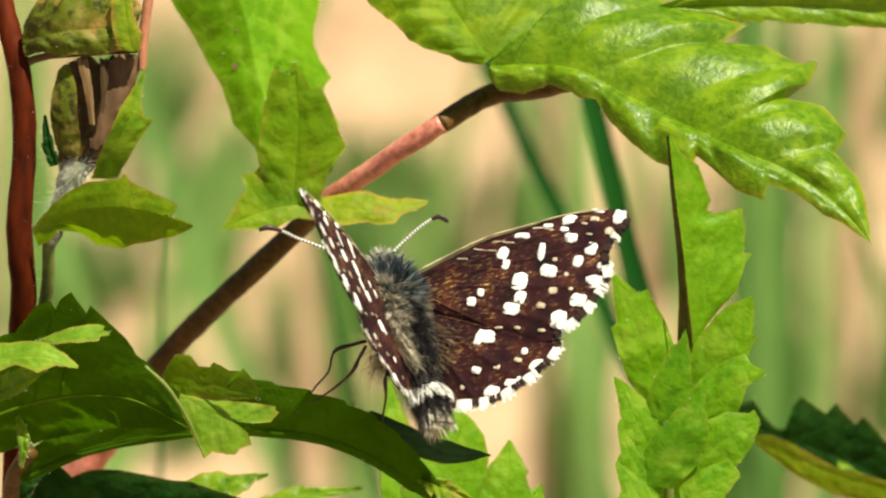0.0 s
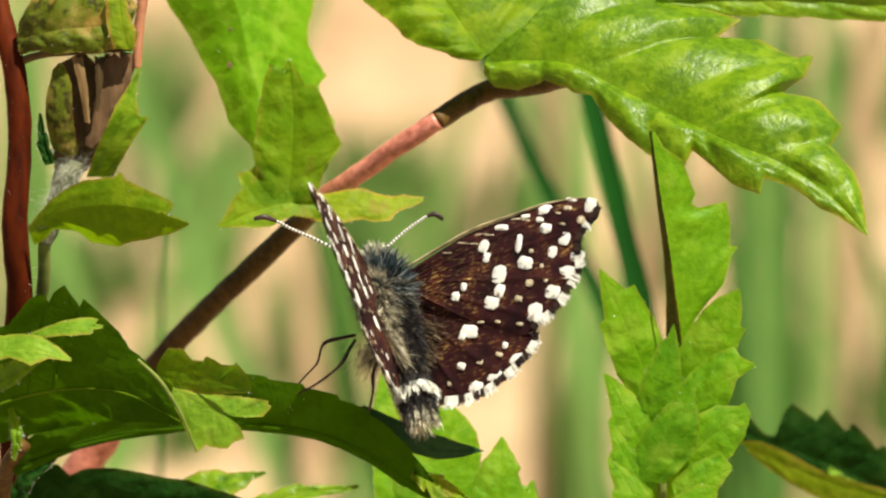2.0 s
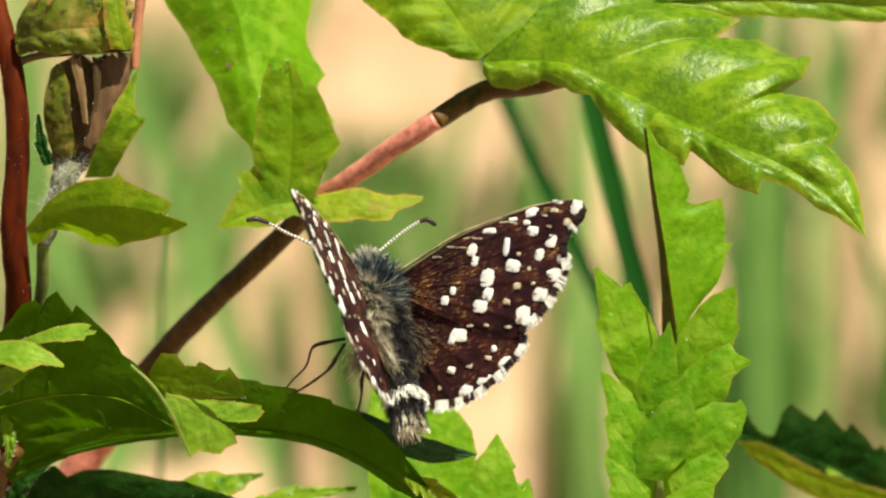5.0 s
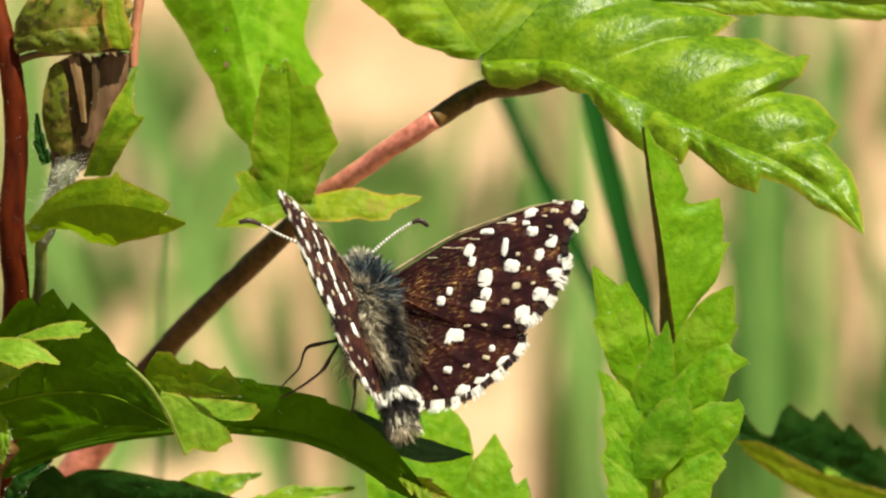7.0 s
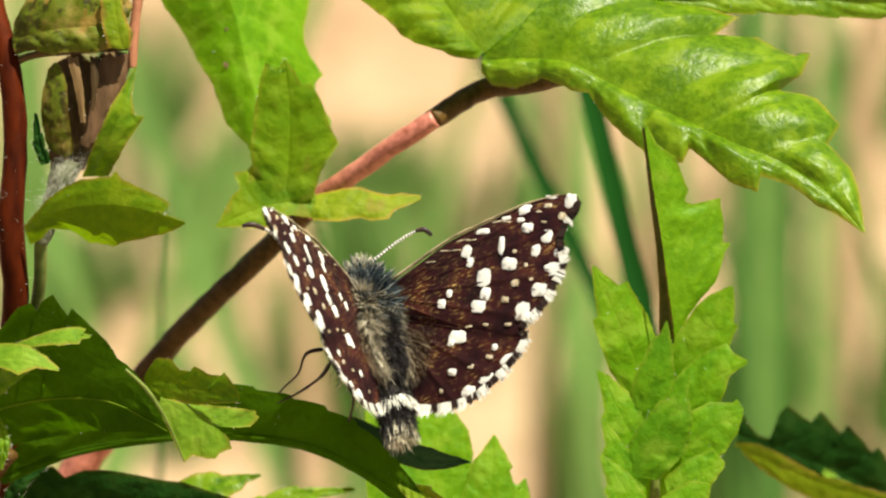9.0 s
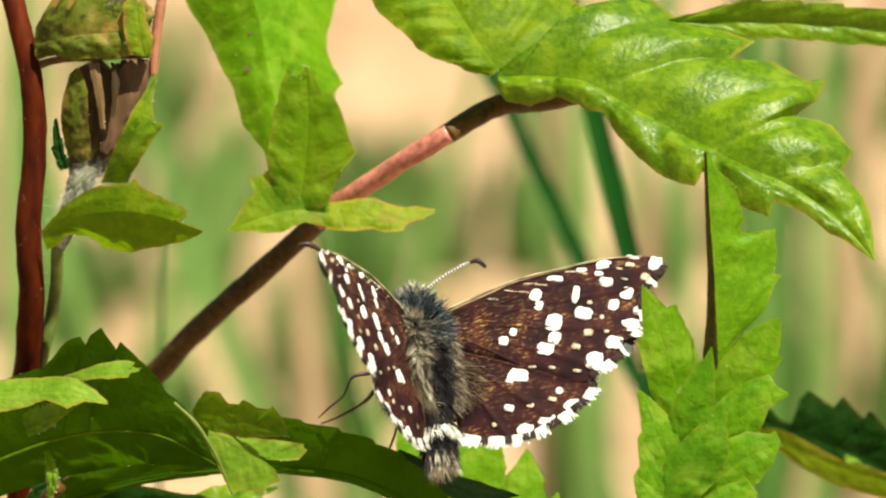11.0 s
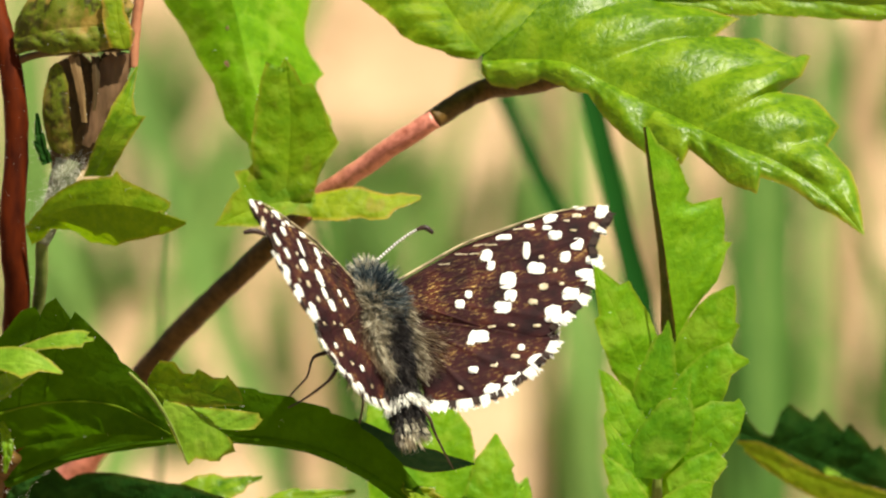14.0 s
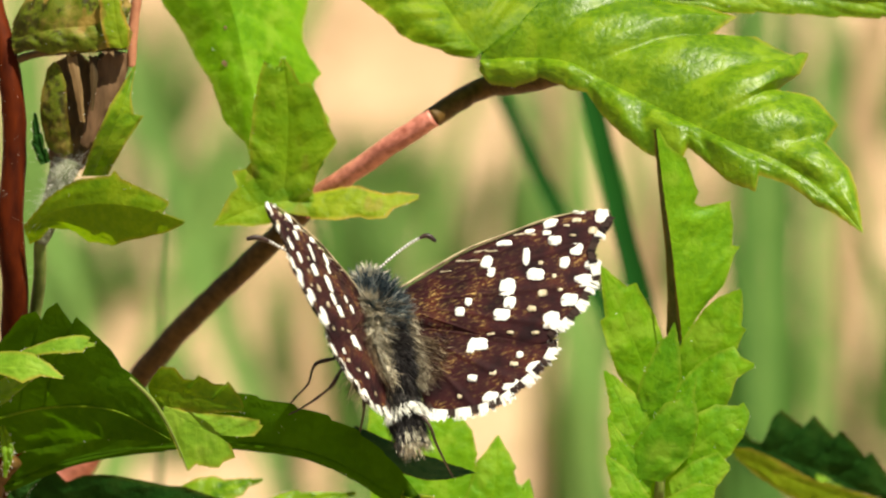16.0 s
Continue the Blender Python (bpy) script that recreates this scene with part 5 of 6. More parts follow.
def height_at(root, margin_pts, x, y, lift):
    """The blade's height over the wing's plane at x, y."""
    d = Vector((x - root[1], y - root[0]))
    far = 1.0
    best = -2
    for m in margin_pts:
        e = Vector((m[0] - root[1], m[1] - root[0]))
        if e.length > 1e-6 and d.length > 1e-6:
            c = d.dot(e) / d.length / e.length
            if c > best:
                best, far = c, e.length
    f = min(1.0, d.length / far)
    return 0.175 * math.sin(math.pi * f) + lift - 0.35 * f * f


def scale_spot(owner, name, x, y, dx, dy, turn, side, z, mat, seed):
    """One patch of pale scales lying on the wing."""
    rnd = random.Random(seed)
    n = 26
    dx, dy = dx * 0.86, dy * 0.86
    verts, faces = [Vector((x, y, side * (z + 0.066)))], []
    for ring, h in ((0.94, 0.063), (1.0, 0.055)):
        for i in range(n):
            w = 2 * math.pi * i / n
            c, s = math.cos(w), math.sin(w)
            r = 1 / (abs(c) ** 3.4 + abs(s) ** 3.4) ** (1 / 3.4)
            r *= ring * (1 + 0.16 * noise.noise(Vector((c * 1.7 + seed * 3.1, s * 1.7, seed))) + rnd.uniform(-0.09, 0.09))
            px, py = r * c * dx / 2, r * s * dy / 2
            a = radians(turn)
            verts.append(Vector((x + px * math.cos(a) - py * math.sin(a), y + px * math.sin(a) + py * math.cos(a), side * (z + h))))
    for i in range(n):
        j = (i + 1) % n
        faces += [(0, 1 + i, 1 + j), (1 + i, 1 + n + i, 1 + n + j, 1 + j)]
    return mesh_object(name, [v * MM for v in verts], faces, mat, owner)


def fringe_tuft(owner, a, b, out, side, z, length, mat, seed, count):
    """A tuft of fringe scales between two points of the margin."""
    rnd = random.Random(seed)
    verts, faces = [], []
    along = (b - a)
    for i in range(count):
        s = (i + rnd.random()) / count
        base = a + along * s - out * 0.35
        d = (out + along.normalized() * rnd.gauss(0, 0.22)).normalized()
        ln = length * rnd.uniform(0.6, 1.25) + 0.35
        w = along.normalized() * rnd.uniform(0.05, 0.09)
        zz = side * (z + rnd.uniform(0.03, 0.14))
        k = len(verts)
        up = Vector((0, 0, zz))
        verts += [base - w + up, base + w + up, base + d * ln * 0.7 + w * 0.9 + up, base + d * ln * 0.7 - w * 0.9 + up, base + d * ln + up * 0.6]
        faces += [(k, k + 1, k + 2, k + 3), (k + 3, k + 2, k + 4)]
    return mesh_object("fringe", [v * MM for v in verts], faces, mat, owner, smooth=False)


# margins as rows of forward, outward (mm) from the wing's hinge
FORE = [(0.9, 0.4), (1.55, 3.5), (1.95, 5.85), (2.0, 8.6), (2.0, 11.3), (1.65, 13.75), (0.95, 15.0), (0.1, 14.9), (-0.6, 13.6), (-1.4, 13.2), (-2.9, 13.1), (-3.8, 12.2), (-4.8, 11.1), (-5.4, 9.7), (-5.8, 8.6), (-3.9, 4.4), (-1.6, 0.5)]
HIND = [(-0.6, 0.4), (-3.0, 4.5), (-4.6, 8.3), (-6.2, 9.2), (-7.0, 8.5), (-7.7, 7.2), (-8.3, 5.7), (-8.6, 4.4), (-8.5, 3.1), (-8.2, 1.7), (-7.7, 0.4), (-5.6, 0.15), (-2.8, 0.1)]
FORE_ROOT, HIND_ROOT = (0.1, 0.1), (-1.4, 0.2)


def spots_of(owner, rows, root, margin, side, lift, seed):
    pts = [(v.x, v.y) for v in spline([Vector((o, f, 0)) for f, o in margin], 60)]
    for i, (f, o, w, h, dim) in enumerate(rows):
        z = height_at(root, pts, o, f, lift)
        scale_spot(owner, "white_spot" if not dim else "pale_spot", o, f, w, h, random.Random(seed + i).uniform(-31, -11), side, z, M_SPOT_DIM if dim else M_SPOT, seed + i)


def fringe_of(owner, margin, lo, hi, side, lift, checks, seed, length, patches=True):
    """Chequered fringe from the margin's share lo to hi: a white check of the given width stands at each point of checks, dark scales between."""
    pts = spline([Vector((o, f, 0)) for f, o in margin], 300)
    mid = sum(pts, Vector()) / len(pts)
    run = [0.0]
    for a, b in zip(pts, pts[1:]):
        run.append(run[-1] + (b - a).length)
    first, last = run[int(lo * 299)], run[int(hi * 299)]
    spans = []
    for f, o, width in checks:
        k = min(range(300), key=lambda i: (pts[i] - Vector((o, f, 0))).length)
        spans.append((run[k] - width / 2, run[k] + width / 2))
    spans.sort()
    at, pieces = first, []
    for s, e in spans:
        if s > at:
            pieces.append((at, s, False))
        pieces.append((max(s, at), e, True))
        at = e
    if at < last:
        pieces.append((at, last, False))

    def point(x):
        return Vector((np.interp(x, run, [q.x for q in pts]), np.interp(x, run, [q.y for q in pts]), 0))

    for n, (s, e, white) in enumerate(pieces):
        a, b = point(s), point(e)
        t = b - a
        if t.length < 0.05:
            continue
        out = Vector((t.y, -t.x, 0)).normalized()
        if out.dot((a + b) / 2 - mid) < 0:
            out = -out
        steps = max(1, int(t.length / 0.6))
        for i in range(steps):
            p0, p1 = point(s + (e - s) * i / steps), point(s + (e - s) * (i + 1) / steps)
            fringe_tuft(owner, p0, p1, out, side, lift - 0.30, length * (1.0 if white else 0.6), M_FRINGE if white else M_FRINGE_DARK, seed + n * 7 + i, max(6, int((p1 - p0).length / 0.04)))
        if white and patches:
            c = (a + b) / 2 - out * 0.28
            scale_spot(owner, "white_check", c.x, c.y, 0.8, t.length * 0.80, math.degrees(math.atan2(out.y, out.x)), side, lift - 0.29, M_SPOT, seed + n)


def wing_pair(body, side):
    word = "right" if side > 0 else "left"
    hind = new("hindwing")
    fore = new("forewing")
    for ob, lab in ((hind, "dark brown hindwing with white spots and fringe"), (fore, "dark brown forewing chequered with white spots")):
        ob.parent = body
        tagged(ob, lab)
        ob.empty_display_size = 0.001
    wing_blade(hind, "wing_membrane", HIND, HIND_ROOT, side, -0.12, "", 6)
    wing_blade(fore, "wing_membrane", FORE, FORE_ROOT, side, 0.12, "", 8)
    spots_of(fore, [
        (0.55, 6.72, 0.80, 0.93, 0), (-0.23, 6.78, 0.58, 0.70, 0), (-0.04, 9.19, 0.54, 1.32, 0), (-1.37, 9.41, 1.30, 0.93, 0), (-1.58, 7.49, 1.16, 1.32, 0), (-3.18, 6.62, 1.30, 0.85, 0),
        (-2.59, 7.33, 0.87, 0.93, 0), (-2.02, 4.14, 0.72, 0.69, 0), (-1.59, 4.84, 0.51, 0.58, 0), (1.55, 11.20, 0.91, 0.74, 0), (1.05, 10.89, 0.65, 0.35, 0), (0.38, 11.21, 1.01, 0.70, 0),
        (-0.64, 12.33, 0.94, 0.89, 0), (-1.22, 11.39, 0.76, 0.81, 0), (0.94, 14.50, 1.01, 1.05, 0), (0.16, 13.72, 0.72, 0.54, 1)], FORE_ROOT, FORE, side, 0.12, 200)
    spots_of(fore, [
        (-2.02, 13.02, 1.22, 0.74, 0), (-2.81, 12.17, 1.30, 0.93, 0), (-3.74, 10.93, 1.29, 0.96, 0), (-4.62, 9.48, 1.29, 1.38, 0), (-2.72, 9.48, 0.65, 0.54, 1), (-3.47, 8.53, 0.65, 0.46, 1),
        (1.38, 8.11, 1.16, 0.43, 0), (1.81, 11.40, 1.02, 0.31, 0), (1.69, 13.22, 0.94, 0.27, 0), (1.62, 9.86, 0.73, 0.31, 0), (1.22, 12.92, 0.72, 0.31, 1), (1.25, 5.2, 1.0, 0.10, 1),
        (1.45, 6.5, 1.1, 0.12, 1), (0.95, 6.0, 0.8, 0.09, 1), (1.15, 7.2, 0.8, 0.12, 1), (1.65, 9.2, 0.9, 0.12, 1)], FORE_ROOT, FORE, side, 0.12, 216)
    spots_of(fore, [
        (1.35, 9.9, 0.7, 0.10, 1), (0.95, 4.0, 0.9, 0.09, 1), (1.1, 12.2, 0.5, 0.14, 1), (0.3, 12.4, 0.5, 0.16, 1), (-1.9, 10.5, 0.3, 0.3, 1), (-2.9, 10.6, 0.35, 0.25, 1),
        (-0.75, 9.95, 0.36, 0.31, 1), (-4.48, 6.78, 0.50, 0.23, 1), (-4.13, 5.57, 0.58, 0.19, 1), (-5.06, 8.29, 0.58, 0.27, 1)], FORE_ROOT, FORE, side, 0.12, 232)
    line = spline([Vector((o, f + 0.02, side * (0.12 - 0.0016 * o * o))) for f, o in FORE[:6]], 60)
    v, f = tube([q * MM for q in line], [MM * (0.11 - 0.06 * i / 59) for i in range(60)], 8, 0.3)
    mesh_object("costa", v, f, M_COSTA, fore, "cream-dusted leading edge")
    spots_of(hind, [
        (-4.44, 4.60, 1.44, 0.92, 0), (-4.60, 4.06, 0.58, 0.54, 0), (-4.72, 7.04, 0.61, 0.54, 1), (-6.02, 6.90, 0.50, 0.46, 0), (-6.47, 6.38, 0.65, 0.31, 1), (-6.54, 4.96, 0.50, 0.38, 1), (-6.43, 3.61, 0.72, 0.53, 0), (-7.23, 2.50, 0.36, 0.38, 1), (-6.07, 9.06, 0.79, 0.54, 1), (-7.14, 7.60, 1.36, 0.84, 0), (-7.73, 5.83, 1.22, 0.99, 0), (-8.04, 4.31, 1.15, 1.07, 0), (-4.97, 8.65, 0.36, 0.23, 1)], HIND_ROOT, HIND, side, -0.12, 400)
    fringe_of(fore, FORE, 0.44, 0.79, side, 0.12, [(0.75, 15.0, 0.6), (-0.45, 14.0, 0.35), (-2.35, 13.3, 0.72), (-3.35, 12.5, 0.85), (-4.35, 11.5, 0.75), (-5.2, 10.1, 1.0)], 500, 0.42, False)
    fringe_of(hind, HIND, 0.30, 0.62, side, -0.12, [(-5.6, 9.0, 0.5), (-6.75, 8.85, 1.0), (-7.75, 7.0, 1.0), (-8.3, 5.3, 0.9)], 600, 0.5, False)
    fringe_of(hind, HIND, 0.62, 0.86, side, -0.12, [(-8.55, 3.8, 0.9), (-8.3, 2.4, 1.1), (-7.85, 0.9, 1.2)], 650, 0.5, False)
    rnd = random.Random(9 + side)
    for own, root, reach, mat, count in ((hind, (-2.2, 0.5), 3.8, M_FUR_BROWN, 800), (fore, (-0.4, 0.3), 3.8, M_FUR_DARK, 220)):
        roots = []
        for _ in range(count):
            a = rnd.uniform(-1.75, -0.35) if own is hind else rnd.uniform(-0.9, 0.35)
            r = rnd.random() * reach
            base = Vector((root[1] + r * math.cos(a) * (0.65 if own is hind else 1), root[0] + r * math.sin(a), side * 0.06))
            d = Vector((math.cos(a + rnd.gauss(0, 0.2)), math.sin(a + rnd.gauss(0, 0.2)), side * rnd.uniform(0.05, 0.35)))
            roots.append((base * MM, (base + d * rnd.uniform(0.35, 0.95)) * MM, Vector((0, 0, side * 0.00005))))
        strands(own, "wing_hair", roots, mat, "", 0.016)
    roots = []
    for _ in range(900):
        base = Vector((0.1 + 0.9 * rnd.random() ** 1.5, rnd.uniform(-5.6, -0.3), side * rnd.uniform(0.1, 0.5)))
        d = Vector((rnd.gauss(0.45, 0.2), rnd.gauss(-0.8, 0.2), side * rnd.uniform(0.1, 0.6))).normalized()
        roots.append((base * MM, (base + d * rnd.uniform(0.7, 1.6)) * MM, Vector((0, 0, side * 0.00008))))
    strands(hind, "root_tuft", roots, M_FUR_CREAM if side < 0 else M_FUR_BUFF, "pale buff hair at the wing's root", 0.022)
    return fore, hind


def ellipsoid(owner, name, centre, radii, mat, label="", rings=20, sides=24, rough=0.0):
    verts, faces = [], []
    for i in range(rings + 1):
        a = math.pi * i / rings
        for k in range(sides):
            b = 2 * math.pi * k / sides
            d = Vector((math.sin(a) * math.cos(b), math.cos(a), math.sin(a) * math.sin(b)))
            r = 1 + rough * noise.noise(d * 4)
            verts.append(Vector((centre[0] + d.x * radii[0] * r, centre[1] + d.y * radii[1] * r, centre[2] + d.z * radii[2] * r)) * MM)
    for i in range(rings):
        for k in range(sides):
            j = (k + 1) % sides
            faces.append((i * sides + k, (i + 1) * sides + k, (i + 1) * sides + j, i * sides + j))
    return mesh_object(name, verts, faces, mat, owner, label)


def fur(owner, name, centre, radii, count, length, comb, mat, label, seed, arc=(0, 1), width=0.035, clump=0.5):
    """Hair standing off an ellipsoid, combed towards comb and drawn together in clumps."""
    rnd = random.Random(seed)
    roots, locks = [], []
    for i in range(count):
        a = math.acos(1 - 2 * rnd.uniform(*arc))
        b = rnd.uniform(0, 2 * math.pi)
        d = Vector((math.sin(a) * math.cos(b), math.cos(a), math.sin(a) * math.sin(b)))
        base = Vector((centre[0] + d.x * radii[0], centre[1] + d.y * radii[1], centre[2] + d.z * radii[2]))
        go = (d + Vector(comb) + Vector((rnd.gauss(0, 0.25), rnd.gauss(0, 0.25), rnd.gauss(0, 0.25)))).normalized()
        tip = base + go * length * rnd.uniform(0.5, 1.2)
        if i < count // 16:
            locks.append((base, tip + go * length * 0.25))
        elif locks:
            near = min(rnd.sample(locks, min(60, len(locks))), key=lambda k: (k[0] - base).length)
            if (near[0] - base).length < 0.7 * length:
                tip = tip.lerp(near[1], clump * rnd.uniform(0.5, 1.3))
        roots.append((base * MM, tip * MM, Vector(comb) * 0.00006 * length))
    return strands(owner, name, roots, mat, label, width)


def view_to_body(q):
    """A point across, up, away (mm) in the leaning frame as a point of the body's space (mm)."""
    d = local(q) - local(THORAX)
    return Vector((d.dot(SIDE), d.dot(AXIS), d.dot(BACK))) / MM


def butterfly():
    own = new("butterfly")
    own.empty_display_size = 0.002
    own.matrix_world = LEAN @ Matrix.Translation(local(THORAX)) @ BODY_TURN
    tagged(own, "small dark brown white-chequered butterfly basking on an arched leaf", "butterfly")
    thorax = ellipsoid(own, "thorax", (0, -0.3, 0), (1.3, 1.9, 1.3), M_BODY, "thorax with blue-grey fur")
    fur(thorax, "fur", (0, -0.3, 0), (1.25, 1.8, 1.25), 5200, 1.25, (0, -0.3, 0.3), M_FUR_BLUE, "blue-grey fur", 1, width=0.028, clump=0.8)
    fur(thorax, "fur", (0.0, -0.6, -0.1), (1.5, 1.9, 1.2), 1300, 1.5, (0, -0.9, 0.25), M_FUR_BUFF, "buff side fur", 2, (0.35, 0.8), 0.018)
    abdomen = new("abdomen")
    abdomen.parent = own
    tagged(abdomen, "dark abdomen with a pale tufted tip")
    line = [Vector((0, -1.5 - 7.9 * i / 40, -0.1 - 0.012 * i)) * MM for i in range(41)]
    rr = [MM * (1.22 + 0.05 * math.sin(i * 1.25) - 0.5 * (i / 40) ** 2) for i in range(41)]
    v, f = tube(line, rr, 20, 0.08)
    mesh_object("abdomen_skin", v, f, M_BODY, abdomen)
    roots, tips = [], []
    rnd = random.Random(4)
    for i in range(6000):
        s = rnd.random()
        a = rnd.uniform(0, 2 * math.pi)
        r = 1.25 - 0.45 * s * s
        base = Vector((r * math.cos(a), -1.5 - 7.9 * s, -0.1 - 0.48 * s + r * math.sin(a)))
        d = Vector((math.cos(a) * 0.5, -1.0, math.sin(a) * 0.5)) + Vector((rnd.gauss(0, 0.2), 0, rnd.gauss(0, 0.2)))
        roots.append((base * MM, (base + d.normalized() * rnd.uniform(0.4, 1.0)) * MM, Vector()))
    strands(abdomen, "fur", roots, M_FUR_DARK, "dark fur", 0.018)
    for i in range(300):
        a = rnd.uniform(0, 2 * math.pi)
        s = 1 - 0.12 * rnd.random() ** 2
        r = 0.92 * (1 if s < 0.97 else rnd.random())
        base = Vector((r * math.cos(a), -1.5 - 7.9 * s, -0.55 + r * math.sin(a)))
        d = Vector((math.cos(a) * 0.25, -1.0, math.sin(a) * 0.25)) + Vector((rnd.gauss(0, 0.12), 0, rnd.gauss(0, 0.12)))
        tips.append((base * MM, (base + d.normalized() * rnd.uniform(0.5, 1.1)) * MM, Vector()))
    strands(abdomen, "tail_tuft", tips, M_FUR_PALE, "cream tail tuft", 0.03)
    side_fur = []
    for i in range(900):
        s = rnd.random() * 0.62
        a = rnd.choice((math.pi, math.pi, 0)) + rnd.gauss(0, 0.42)
        a = abs(a) if abs(a) < math.pi else 2 * math.pi - abs(a)
        base = Vector((1.25 * math.cos(a), -1.0 - 7.9 * s, -0.1 - 0.48 * s + 1.25 * math.sin(a)))
        d = Vector((math.cos(a) * 0.55, -1.0, 0.35)) + Vector((rnd.gauss(0, 0.25), 0, rnd.gauss(0, 0.25)))
        side_fur.append((base * MM, (base + d.normalized() * rnd.uniform(0.6, 1.5)) * MM, Vector()))
    strands(abdomen, "side_fur", side_fur, M_FUR_BUFF, "pale buff side fur", 0.016)
    # White hair on the abdomen stands for the hindwing fringe lying across it.
    band = []
    for i in range(330):
        a = rnd.uniform(-0.4, math.pi + 0.4)
        s = rnd.uniform(0.69, 0.77)
        base = Vector((1.15 * math.cos(a), -1.5 - 7.9 * s, -0.35 + 1.15 * math.sin(a)))
        d = Vector((math.cos(a) * 0.5, -1.0, math.sin(a) * 0.45)) + Vector((rnd.gauss(0, 0.15), 0, rnd.gauss(0, 0.15)))
        band.append((base * MM, (base + d.normalized() * rnd.uniform(0.5, 1.0)) * MM, Vector()))
    strands(abdomen, "white_band", band, M_FRINGE, "white hair standing for the inner hindwing fringe", 0.036)
    head = ellipsoid(own, "head", (0, 1.6, -0.35), (1.05, 0.8, 0.85), M_BODY, "furry head")
    fur(head, "fur", (0, 1.6, -0.3), (1.0, 0.75, 0.8), 2400, 0.95, (0, 0.45, 0.3), M_FUR_BLUE, "grey fur with pale tips", 6, width=0.02, clump=0.8)
    fur(head, "fur", (0, 1.85, 0.2), (0.8, 0.5, 0.5), 500, 0.9, (0, 0.6, 0.4), M_FUR_PALE, "pale head tuft", 16, (0, 0.6), width=0.016, clump=0.8)
    for s in (-1, 1):
        ellipsoid(head, "eye", (s * 0.95, 1.8, -0.35), (0.42, 0.55, 0.55), M_EYE, "round black eye")
        v, f = tube([Vector((s * 0.35, 2.05, -0.7)) * MM, Vector((s * 0.4, 2.6, -0.6)) * MM, Vector((s * 0.4, 3.0, -0.45)) * MM], [0.0003, 0.00026, 0.00008], 8, 0.3)
        mesh_object("palp", v, f, M_BODY, head)
        antenna(own, s)
    for name_, pts in (("leg", [(-6.17, -5.42, 1.5), (-7.13, -5.59, 1), (-8.16, -5.90, 0.6), (-8.64, -7.13, 1.2), (-9.41, -7.94, 1.8), (-10.11, -8.74, 2.4)]),
                       ("leg", [(-6.16, -5.70, 1), (-6.66, -6.48, 0.6), (-7.08, -7.19, 0.4), (-8.02, -7.98, 0.8), (-9.04, -8.64, 1.4), (-9.92, -9.09, 2)]),
                       ("leg", [(-4.79, -7.11, 0), (-5.06, -7.88, -0.6), (-5.10, -8.88, -0.4), (-5.30, -9.80, 0.6), (-5.49, -10.59, 1.6)]),
                       ("leg", [(-3.37, -8.93, 1.5), (-3.02, -10.57, 2.2), (-3.17, -11.68, 3), (-3.39, -12.68, 3.6)])):  # far hind leg
        line = spline([view_to_body(q) * MM for q in pts], 40)
        v, f = tube(line, [MM * (0.12 - 0.07 * (i / 39) + (0.035 if 8 < i < 16 else 0)) for i in range(40)], 8, 0.25)
        leg = mesh_object(name_, v, f, M_LEG, own, "thin dark jointed leg")
        rnd2 = random.Random(len(line))
        roots = []
        for _ in range(60):
            c = rnd2.choice(line[2:36])
            d = Vector((rnd2.gauss(0, 1), rnd2.gauss(0, 1), rnd2.gauss(0, 1))).normalized()
            roots.append((c, c + d * 0.00028, Vector()))
        strands(leg, "spines", roots, M_FUR_DARK, "", 0.014)
    fur(thorax, "fur", (-1.05, -1.2, 0.78), (0.45, 1.9, 0.4), 1500, 1.7, (-0.7, -0.9, 0.55), M_FUR_CREAM, "pale buff shoulder tuft", 8, width=0.026)
    fur(thorax, "fur", (-0.1, -2.6, 0.98), (0.75, 2.9, 0.5), 4200, 0.9, (0.1, -0.9, 0.2), M_FUR_DARK, "dark back stripe", 9, width=0.018)
    rnd3 = random.Random(77)
    roots = []
    for _ in range(500):
        c = view_to_body((rnd3.gauss(-5.1, 0.5), rnd3.gauss(-6.6, 0.5), rnd3.gauss(0.6, 0.5)))
        d = Vector((rnd3.gauss(-0.6, 0.4), rnd3.gauss(-0.8, 0.3), rnd3.gauss(-0.5, 0.3))).normalized()
        roots.append((c * MM, (c + d * rnd3.uniform(0.5, 1.2)) * MM, Vector()))
    strands(thorax, "belly_fur", roots, M_FUR_BUFF, "olive-grey belly fur", 0.018)
    return own


def antenna(own, s):
    """A ringed antenna with a dark bent club."""
    pts = [(-4.95, -0.75, 1.3), (-3.73, 0.39, 1.6), (-2.48, 1.40, 1.8), (-1.40, 2.05, 2), (-0.93, 2.16, 2), (-0.40, 1.80, 2)] if s > 0 else \
        [(-6.23, -0.54, 1), (-8.43, 0.68, 0), (-9.94, 1.39, -0.8), (-10.99, 1.96, -1.2), (-11.70, 2.20, -1.4), (-12.33, 2.10, -1.5)]
    line = spline([view_to_body(q) * MM for q in pts], 60)
    root = new("antenna")
    root.parent = own
    tagged(root, "antenna ringed black and white with a dark club")
    rr = [MM * (0.075 if i < 40 else 0.075 + 0.10 * math.sin(math.pi * min(1, (i - 40) / 21)) ** 0.7) for i in range(60)]
    v, f = tube(line, rr, 8)
    mesh_object("shaft", v, f, M_LEG, root)
    for i in range(2, 42, 2):
        v, f = tube([line[i].lerp(line[i + 1], -0.05), line[i].lerp(line[i + 1], 1.05)], [rr[i] + 0.000022] * 2, 8)
        mesh_object("ring", v, f, M_SPOT, root)


